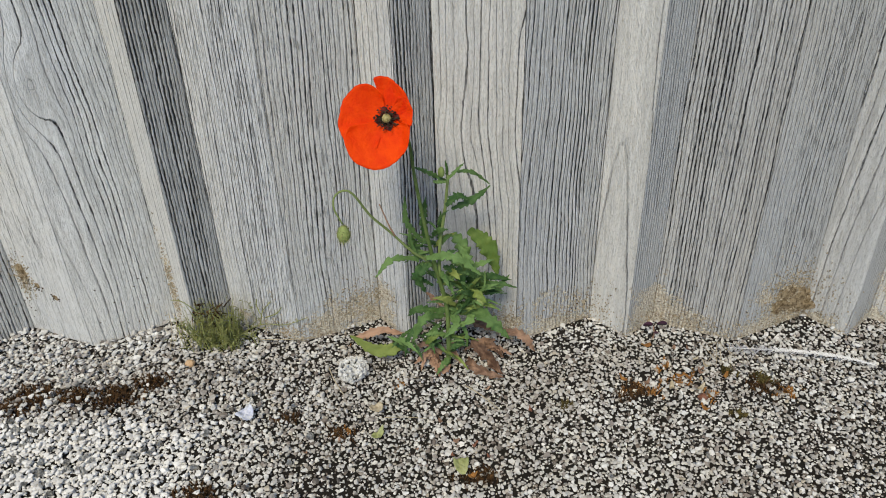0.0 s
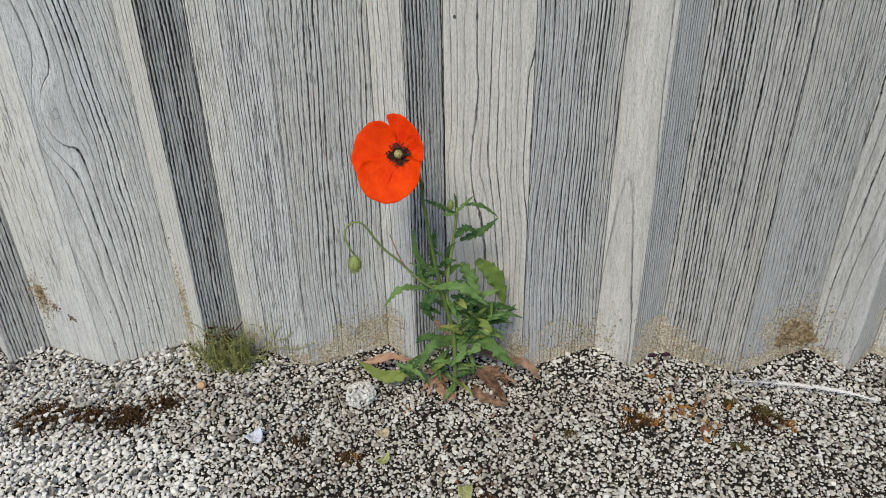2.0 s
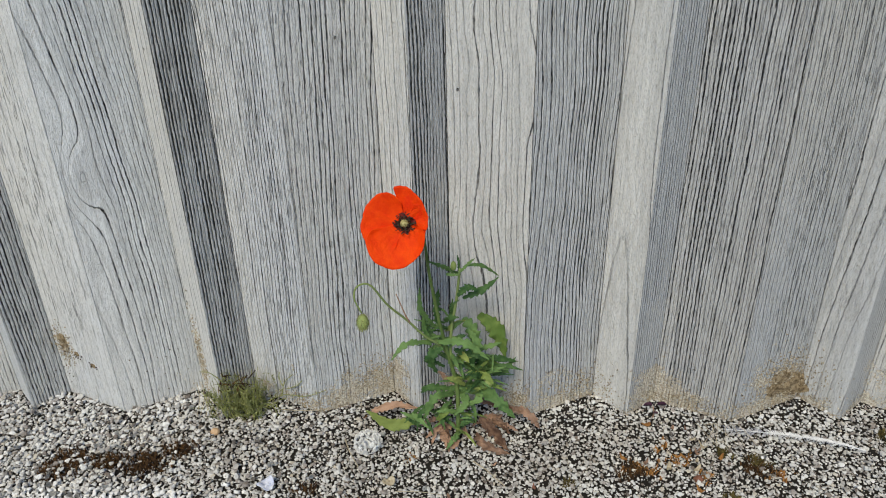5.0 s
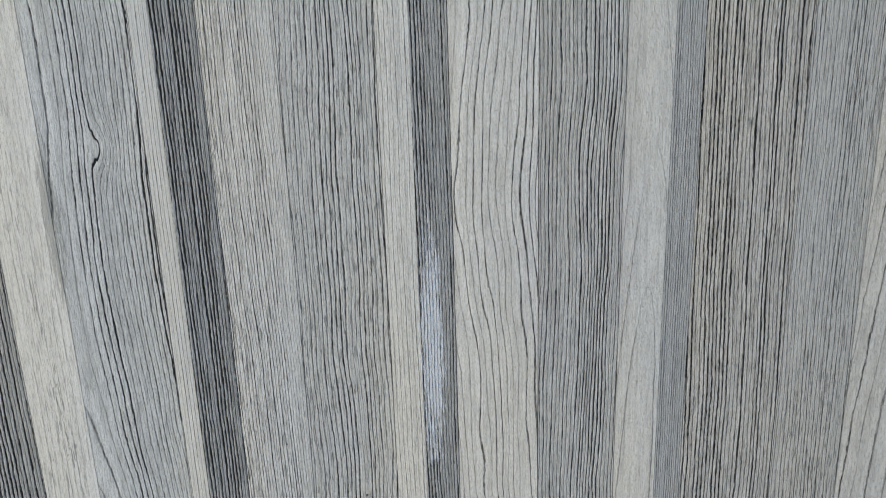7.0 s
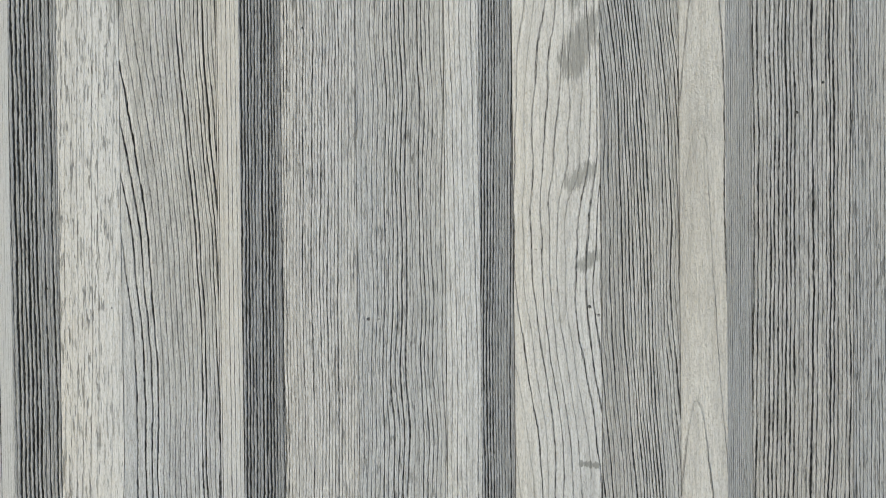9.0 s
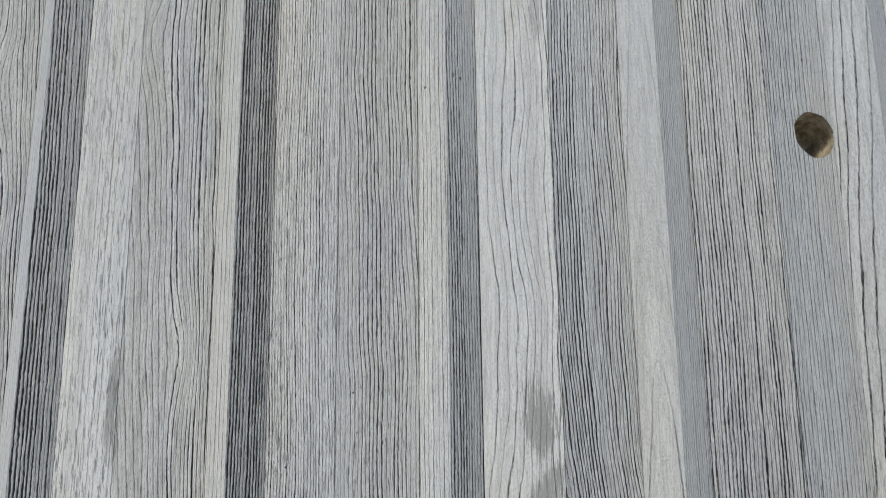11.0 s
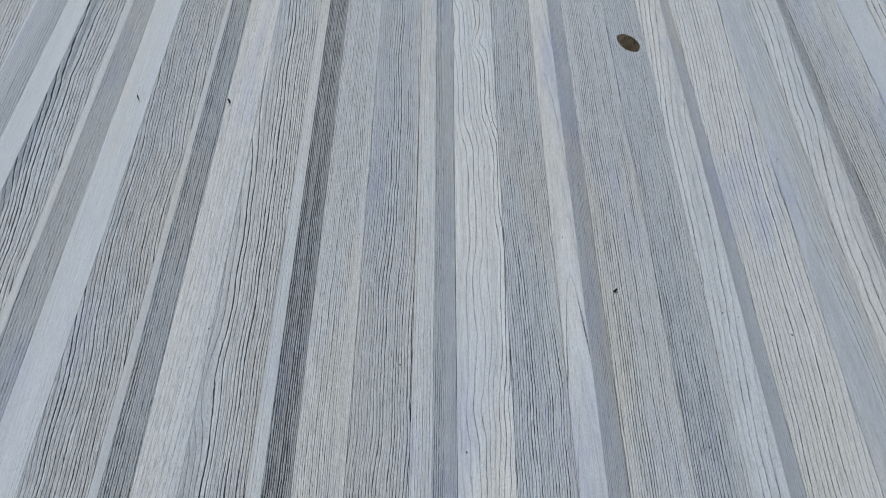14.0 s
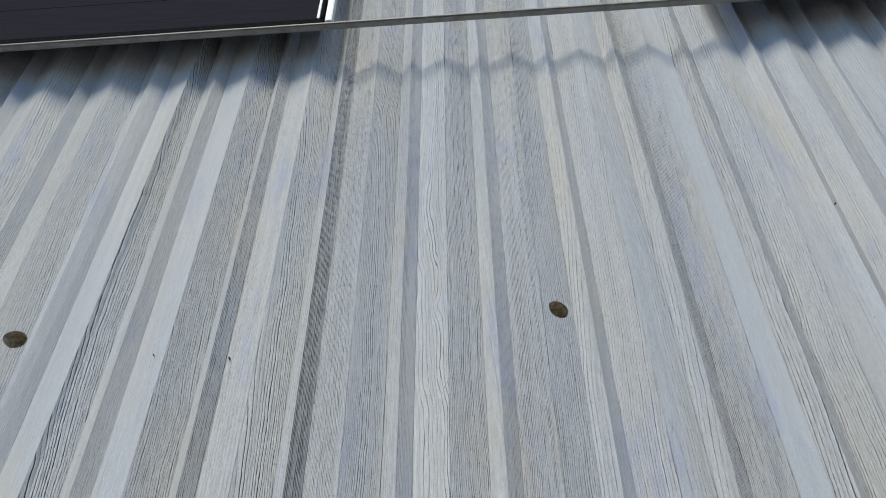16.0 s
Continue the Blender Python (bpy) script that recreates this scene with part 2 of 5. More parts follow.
    bare = m.math('POWER', m.math('DIVIDE', m.math('SUBTRACT', x, 0.075), 0.05), 2.0)
    reach = m.math('MULTIPLY_ADD', m.math('EXPONENT', m.math('MULTIPLY', bare, -1.0)), -0.028, reach)
    likely = m.smooth(m.math('SUBTRACT', z, reach), -0.030, 0.016, 1.0, 0.0)
    sand_cell = m.voronoi(m.obj(), 760.0, 1)
    sand_d = m.voronoi(m.obj(), 760.0)
    chance = m.node("ShaderNodeSeparateColor", 0, i0=sand_cell).node.outputs
    grey = chance[1]
    foot = m.smooth(m.math('SUBTRACT', likely, chance[0]), -0.06, 0.10)
    sand = m.mix(grey, (0.36, 0.29, 0.20), (0.86, 0.81, 0.70))
    fine = m.noise(m.obj(), 900.0, 2.0)
    sand = m.mix(m.smooth(fine, 0.35, 0.7, 0.0, 0.4), sand, (0.55, 0.47, 0.34))
    m.color(m.mix(m.math('MULTIPLY', foot, 0.9), base, sand))
    h = m.math('MULTIPLY_ADD', cut, -0.6, m.math('MULTIPLY_ADD', m.math('MULTIPLY', m.math('MULTIPLY', dip, flow), m.math('MULTIPLY', vary, dense)), -0.6, m.math('MULTIPLY', groove_flank, -0.10)))
    h = m.math('MULTIPLY', h, m.math('MULTIPLY_ADD', dark, 0.9, 0.2))
    h = m.math('ADD', h, m.math('MULTIPLY_ADD', fibre, 0.32, m.math('MULTIPLY', fleck, -0.5)))
    h = m.math('ADD', h, m.math('MULTIPLY', micro, 0.46))
    h = m.math('SUBTRACT', h, m.math('MULTIPLY', pit, 1.2))
    h = m.math('SUBTRACT', h, m.math('MULTIPLY', foot, m.math('MULTIPLY_ADD', sand_d, 0.5, 0.2)))
    m.normal(m.bump(h, 0.0022))
    m.put(m.b.inputs["Roughness"], m.math('MULTIPLY_ADD', fibre, 0.35, 0.5))
    return m.m


def mottled(name, a, b, scale, rough=0.8, metal=0.0, bump=0.0005, detail=4.0, per_island=0.0, spec=0.35):
    """Two colours mixed by noise, with fine relief; per_island adds a tone to each loose piece."""
    m = Mat(name, rough, metal)
    n = m.noise(m.obj(), scale, detail, 0.6)
    c = m.mix(m.smooth(n, 0.3, 0.7), a, b)
    if per_island:
        isl = m.t.nodes.new("ShaderNodeNewGeometry").outputs["Random Per Island"]
        k = m.math('MULTIPLY_ADD', isl, per_island, 1.0 - per_island)
        c = m.mix(1.0, c, m.vec(k, k, k), 'MULTIPLY')
    m.color(c)
    m.b.inputs["Specular IOR Level"].default_value = spec
    if bump:
        m.normal(m.bump(m.noise(m.obj(), scale * 3.1, 4.0, 0.65), bump))
    return m.m


def gravel_material():
    m = Mat("marble_chippings", 0.75)
    isl = m.t.nodes.new("ShaderNodeNewGeometry").outputs["Random Per Island"]
    ramp = m.t.nodes.new("ShaderNodeValToRGB")
    e = ramp.color_ramp.elements
    e[0].position, e[0].color = 0.0, (0.10, 0.095, 0.09, 1)
    e[1].position, e[1].color = 1.0, (0.86, 0.86, 0.85, 1)
    for p, c in ((0.06, (0.17, 0.14, 0.12, 1)), (0.13, (0.32, 0.29, 0.27, 1)), (0.36, (0.55, 0.545, 0.535, 1)),
                 (0.70, (0.76, 0.76, 0.75, 1)), (0.75, (0.52, 0.47, 0.39, 1)), (0.79, (0.68, 0.68, 0.68, 1))):
        ramp.color_ramp.elements.new(p).color = c
    m.t.links.new(isl, ramp.inputs[0])
    n = m.noise(m.obj(), 700.0, 3.0)
    stain = m.noise(m.obj(), 9.0, 3.0)
    c = m.mix(m.smooth(n, 0.45, 0.75, 0.0, 0.35), ramp.outputs[0], (0.33, 0.32, 0.30))
    gx, gy, gz = m.xyz(m.obj())[0:3]
    wob = m.math('MULTIPLY', m.math('SUBTRACT', stain, 0.5), 0.10)
    clean_or_high = m.math('MULTIPLY', m.smooth(m.math('ADD', gx, wob), 0.02, 0.09, 1.0, 0.0), m.smooth(m.math('ADD', gy, wob), -0.120, -0.095, 1.0, 0.0))
    c = m.mix(m.math('MULTIPLY', clean_or_high, 0.65), c, (0.86, 0.86, 0.86))
    c = m.mix(m.math('MULTIPLY', m.smooth(stain, 0.46, 0.70, 0.02, 0.34), m.math('SUBTRACT', 1.0, clean_or_high)), c, (0.24, 0.20, 0.165))
    m.color(c)
    m.normal(m.bump(n, 0.0004))
    return m.m


def soil_material():
    """Dark humus between the chippings; chippings of the same size further off, thicker there to throw light up the
    wall.
    """
    m = Mat("dark_soil_with_chippings", 0.95)
    p = m.obj()
    n = m.noise(p, 160.0, 4.0, 0.7)
    soil = m.mix(n, (0.003, 0.0027, 0.0022), (0.020, 0.016, 0.012))
    cell = m.voronoi(p, 210.0)
    col = m.node("ShaderNodeRGBToBW", 0, i0=m.voronoi(p, 210.0, 1))
    stone = m.mix(col, (0.35, 0.34, 0.33), (0.8, 0.8, 0.79))
    sx, sy, sz = m.xyz(p)[0:3]
    far = m.math('MAXIMUM', m.smooth(sy, -0.34, -0.29, 1.0, 0.0), m.smooth(m.math('ABSOLUTE', m.math('SUBTRACT', sx, 0.25)), 0.56, 0.62))
    far = m.math('MAXIMUM', far, m.smooth(sy, 0.08, 0.12))
    near_gate = m.math('MULTIPLY', m.smooth(cell, 0.30, 0.40, 1.0, 0.0), m.smooth(col, 0.30, 0.40))
    # denser on the unseen ground, added to bounce light onto the wall
    far_gate = m.math('MULTIPLY', m.smooth(cell, 0.45, 0.60, 1.0, 0.0), m.smooth(col, 0.12, 0.20))
    gate = m.math('ADD', near_gate, m.math('MULTIPLY', m.math('SUBTRACT', far_gate, near_gate), far))
    m.color(m.mix(gate, soil, stone))
    m.normal(m.bump(m.math('ADD', m.math('MULTIPLY', gate, 0.8), n), 0.002))
    return m.m


def leaf_material(name, a, b, rough=0.55, through_light=0.25):
    m = Mat(name, rough)
    p = m.obj()
    n = m.noise(p, 140.0, 4.0, 0.6)
    isl = m.t.nodes.new("ShaderNodeObjectInfo").outputs["Random"]
    f = m.math('ADD', m.math('MULTIPLY', n, 0.75), m.math('MULTIPLY', isl, 0.45))
    c = m.mix(m.smooth(f, 0.25, 0.85), a, b)
    m.color(c)
    m.normal(m.bump(m.noise(p, 620.0, 3.0), 0.0006))
    m.b.inputs["Specular IOR Level"].default_value = 0.18
    tr = m.t.nodes.new("ShaderNodeBsdfTranslucent")
    m.t.links.new(c, tr.inputs[0])
    mixer = m.t.nodes.new("ShaderNodeMixShader")
    mixer.inputs[0].default_value = through_light
    out = m.t.nodes["Material Output"]
    m.t.links.new(m.b.outputs[0], mixer.inputs[1])
    m.t.links.new(tr.outputs[0], mixer.inputs[2])
    m.t.links.new(mixer.outputs[0], out.inputs[0])
    return m.m


def shutter_material():
    m = Mat("dark_stained_wood", 0.9)
    m.b.inputs["Specular IOR Level"].default_value = 0.08
    x, y, z = m.xyz(m.obj())[0:3]
    n = m.noise(m.vec(m.math('MULTIPLY', x, 6.0), y, m.math('MULTIPLY', z, 90.0)), 1.0, 4.0, 0.6)
    m.color(m.mix(n, (0.012, 0.012, 0.017), (0.026, 0.025, 0.034)))
    m.normal(m.bump(n, 0.0008))
    return m.m


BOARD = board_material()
GRAVEL = gravel_material()
SOIL = soil_material()
TIE_HOLE = mottled("rough_hole_concrete", (0.26, 0.21, 0.14), (0.58, 0.50, 0.38), 90, 0.9, bump=0.004)
SPALL = mottled("open_sandy_concrete", (0.11, 0.07, 0.032), (0.44, 0.34, 0.21), 300, 0.95, bump=0.002)
GRIT = mottled("loose_sand_grains", (0.42, 0.33, 0.21), (0.66, 0.60, 0.48), 300, 0.9, per_island=0.6)
METAL = mottled("dull_aluminium", (0.22, 0.217, 0.20), (0.30, 0.294, 0.27), 30, 0.6, 0.2, bump=0.0001)
WHITE_METAL = mottled("white_coated_metal", (0.74, 0.75, 0.76), (0.80, 0.80, 0.80), 20, 0.4, bump=0.0)
GASKET = mottled("black_rubber", (0.006, 0.006, 0.007), (0.012, 0.012, 0.013), 60, 0.9, bump=0.0, spec=0.05)
SHUTTER = shutter_material()
NAIL = mottled("dark_iron", (0.02, 0.018, 0.016), (0.06, 0.05, 0.04), 400, 0.7, 0.4)
PETAL = leaf_material("poppy_petal_red", (0.84, 0.030, 0.002), (1.0, 0.092, 0.004), 0.7, 0.3)
LEAF = leaf_material("poppy_leaf_green", (0.040, 0.105, 0.032), (0.19, 0.32, 0.11))
LEAF_PALE = leaf_material("pale_green_leaf", (0.13, 0.22, 0.05), (0.30, 0.37, 0.11))
LEAF_DRY = leaf_material("withered_brown_leaf", (0.085, 0.048, 0.034), (0.48, 0.31, 0.22), 0.85, 0.1)
STEM = leaf_material("hairy_stem_green", (0.11, 0.18, 0.05), (0.23, 0.30, 0.11), 0.6, 0.1)
STAMEN = mottled("dark_anthers", (0.012, 0.006, 0.008), (0.10, 0.07, 0.035), 900, 0.8, per_island=0.5)
PISTIL = mottled("olive_capsule", (0.24, 0.20, 0.07), (0.50, 0.44, 0.20), 700, 0.7)
BLOTCH = mottled("dark_petal_base", (0.05, 0.004, 0.004), (0.20, 0.012, 0.004), 600, 0.7, bump=0.0)
MOSS = mottled("dry_brown_moss", (0.026, 0.014, 0.006), (0.15, 0.075, 0.026), 260, 0.95, per_island=0.6)
MOSS_GREEN = mottled("olive_moss", (0.05, 0.043, 0.012), (0.18, 0.14, 0.045), 260, 0.95, per_island=0.5)
BRICK = mottled("red_brown_brick", (0.16, 0.062, 0.04), (0.30, 0.14, 0.09), 300, 0.9)
MOSS_ORANGE = mottled("orange_lichen", (0.24, 0.10, 0.03), (0.50, 0.25, 0.07), 300, 0.9, per_island=0.4)
WEED = mottled("yellow_green_weed", (0.22, 0.26, 0.07), (0.48, 0.49, 0.20), 220, 0.7, per_island=0.5)
STRAW = mottled("dry_straw", (0.40, 0.33, 0.22), (0.62, 0.55, 0.42), 200, 0.8, per_island=0.3)
SCRAP = leaf_material("faded_green_leaf", (0.42, 0.47, 0.20), (0.62, 0.63, 0.38))
BUD = leaf_material("hairy_bud_green", (0.20, 0.29, 0.08), (0.38, 0.46, 0.17))
PURPLE = leaf_material("purple_seedling_leaf", (0.05, 0.022, 0.045), (0.11, 0.05, 0.08))
QUARTZ = mottled("white_lump_stone", (0.74, 0.74, 0.73), (0.90, 0.90, 0.89), 330, 0.85, bump=0.0006, per_island=0.3)
FEATHER = mottled("white_feather", (0.72, 0.73, 0.76), (0.86, 0.86, 0.87), 150, 0.7, per_island=0.15)
FEATHER_GREY = mottled("grey_feather_down", (0.35, 0.36, 0.42), (0.55, 0.56, 0.62), 150, 0.8, per_island=0.3)
PAPER = mottled("bluish_white_paper", (0.50, 0.55, 0.74), (0.76, 0.79, 0.88), 160, 0.8)
TAN_STONE = mottled("tan_pebble", (0.50, 0.32, 0.18), (0.62, 0.43, 0.27), 300, 0.8)


# ---------------------------------------------------------------- mesh helpers
def link_mesh(name, verts, faces, material, parent=None, smooth=False, label=""):
    me = bpy.data.meshes.new(name)
    me.from_pydata([tuple(v) for v in verts], [], faces)
    me.update()
    if material:
        me.materials.append(material)
    if smooth:
        me.shade_smooth()
    ob = new(name, me)
    if parent:
        ob.parent = parent
    if label:
        ob["label"] = label
    return ob


def part(name, bm, material, parent=None, label="", smooth=False):
    me = bpy.data.meshes.new(name)
    bm.to_mesh(me)
    bm.free()
    me.materials.append(material)
    if smooth:
        me.shade_smooth()
    ob = new(name, me)
    if parent:
        ob.parent = parent
    if label:
        ob["label"] = label
    return ob


def empty(name, at, **tags):
    ob = new(name)
    ob.location = at
    ob.empty_display_size = 0.02
    tagged(ob, **tags)
    return ob


def under(parent, ob):
    """Hang a part that was built in world coordinates under a thing that stands at its base."""
    ob.parent = parent
    ob.matrix_parent_inverse = Matrix.Translation(-parent.location)
    return ob


def block(lo, hi, bevel=0.0):
    bm = bmesh.new()
    bmesh.ops.create_cube(bm, size=1.0)
    for v in bm.verts:
        v.co = Vector([(a + b) / 2 + c * (b - a) for a, b, c in zip(lo, hi, v.co)])
    if bevel:
        bmesh.ops.bevel(bm, geom=bm.edges[:], offset=bevel, segments=2, affect='EDGES')
    return bm


def spline(points, n):
    """n + 1 points along a smooth curve through the given points."""
    p = [Vector(q) for q in points]
    p = [2 * p[0] - p[1]] + p + [2 * p[-1] - p[-2]]
    out, spans = [], len(p) - 3
    for i in range(n + 1):
        u = min(i / n * spans, spans - 1e-6)
        k = int(u)
        t = u - k
        a, b, c, d = p[k:k + 4]
        out.append(0.5 * ((2 * b) + (c - a) * t + (2 * a - 5 * b + 4 * c - d) * t * t + (3 * b - a - 3 * c + d) * t ** 3))
    return out


def tube(points, r0, r1, n=16, sides=7, verts=None, faces=None):
    """A tapered round stalk along a curve, closed at both ends."""
    verts = [] if verts is None else verts
    faces = [] if faces is None else faces
    line = spline(points, n)
    start = len(verts)
    for i, c in enumerate(line):
        way = (line[min(i + 1, n)] - line[max(i - 1, 0)]).normalized()
        side = way.cross(Vector((0.31, 0.9, 0.13))).normalized()
        up = side.cross(way)
        r = r0 + (r1 - r0) * i / n
        for k in range(sides):
            a = 2 * math.pi * k / sides
            verts.append(c + side * (r * math.cos(a)) + up * (r * math.sin(a)))
    for i in range(n):
        for k in range(sides):
            a, b = start + i * sides + k, start + i * sides + (k + 1) % sides
            faces.append((a, b, b + sides, a + sides))
    faces.append(tuple(range(start + sides - 1, start - 1, -1)))
    faces.append(tuple(range(start + n * sides, start + (n + 1) * sides)))
    return verts, faces


rng = random.Random(7)


# ---------------------------------------------------------------- the wall
PERIOD = 0.2
# one period of the profile, from a sharp ridge: place along the wall and depth behind the ridge
PROFILE = [(0.0, 0.0), (0.0288, 0.0225), (0.0985, -0.003), (0.1702, 0.0272), (0.2, 0.0)]
TOP, FOOT, CORE = 4.9, -0.08, 0.075
FIRST, LAST = -9, 12          # periods made of single boards

wall = tagged(part("wall_front", block((-7.0, CORE, FOOT), (8.0, 0.34, TOP)), BOARD),
              "pale grey concrete wall cast against sawn vertical boards", "wall", kind="structure")


def set_look(ob, v):
    """Give a board the properties that its material reads."""
    ob["pith"], ob["grain"], ob["finish"], ob["upper"] = v[0:3], v[3:6], v[6:9], (v[9], v[10], 0.0)


set_look(wall, (-3.0, 0.05, 0.0, 200, 0.5, 0.6, 0.97, 0.0, 0.3, 0.45, 0.98))


def hole_board(a, b, holes):
    """Front of a board with round holes: plain bands, and round each hole a ring of quads."""
    n, h = 40, 0.035
    ax, ay = a
    bx, by = b
    put_on = lambda x, z: (x, ay + (by - ay) * (x - ax) / (bx - ax), z)
    verts, faces, rims = [], [], []

    def quad(z0, z1):
        k = len(verts)
        verts.extend([put_on(ax, z0), put_on(bx, z0), put_on(bx, z1), put_on(ax, z1)])
        faces.append((k, k + 1, k + 2, k + 3))
    low = FOOT
    for _, xc, zc, r in holes:
        quad(low, zc - h)
        low = zc + h
        corners = [math.atan2(sz * h, cx - xc) % (2 * math.pi) for cx in (ax, bx) for sz in (-1, 1)]
        turns = sorted([2 * math.pi * i / n for i in range(n)] + corners)
        k = len(verts)
        for t in turns:
            c, s = math.cos(t), math.sin(t)
            reach = min(((bx if c > 0 else ax) - xc) / c if abs(c) > 1e-6 else 9, h / abs(s) if abs(s) > 1e-6 else 9)
            wob = min(r * (1 + 0.012 * math.sin(3 * t) + 0.015 * math.sin(7 * t + 1)), reach * 0.96)
            verts.append(put_on(xc + reach * c, zc + reach * s))
            verts.append(put_on(xc + wob * c, zc + wob * s))
        m = len(turns)
        for i in range(m):
            o, q = k + 2 * i, k + 2 * ((i + 1) % m)
            faces.append((o, q, q + 1, o + 1))
        rims.append([verts[k + 2 * i + 1] for i in range(m)])
    quad(low, TOP)
    return verts, faces, rims


def tie_hole(rim, parent):
    """The lining of a hole that a tie cone left: a tapering cup with a rough bottom."""
    n = len(rim)
    c = sum((Vector(v) for v in rim), Vector()) / n
    verts, faces = [], []
    for depth, shrink in ((0.0, 1.0), (0.006, 0.95), (0.022, 0.86), (0.040, 0.78)):
        for v in rim:
            d = Vector(v) - c
            verts.append(c + d * shrink + Vector((0, depth + (rng.uniform(-0.0012, 0.0012) if depth else 0), 0)))
    for j in range(3):
        for i in range(n):
            a, b = j * n + i, j * n + (i + 1) % n
            faces.append((a, b, b + n, a + n))
    verts.append(c + Vector((0.002, 0.043, -0.003)))
    faces += [(3 * n + i, 3 * n + (i + 1) % n, 4 * n) for i in range(n)]
    return link_mesh("tie_hole", verts, faces, TIE_HOLE, parent, True, "round tie hole of rough brownish concrete")


HOLES = [(3, 0.5465, 1.735, 0.0225), (3, 0.534, 2.779, 0.0215), (-3, -0.640, 2.752, 0.0215)]
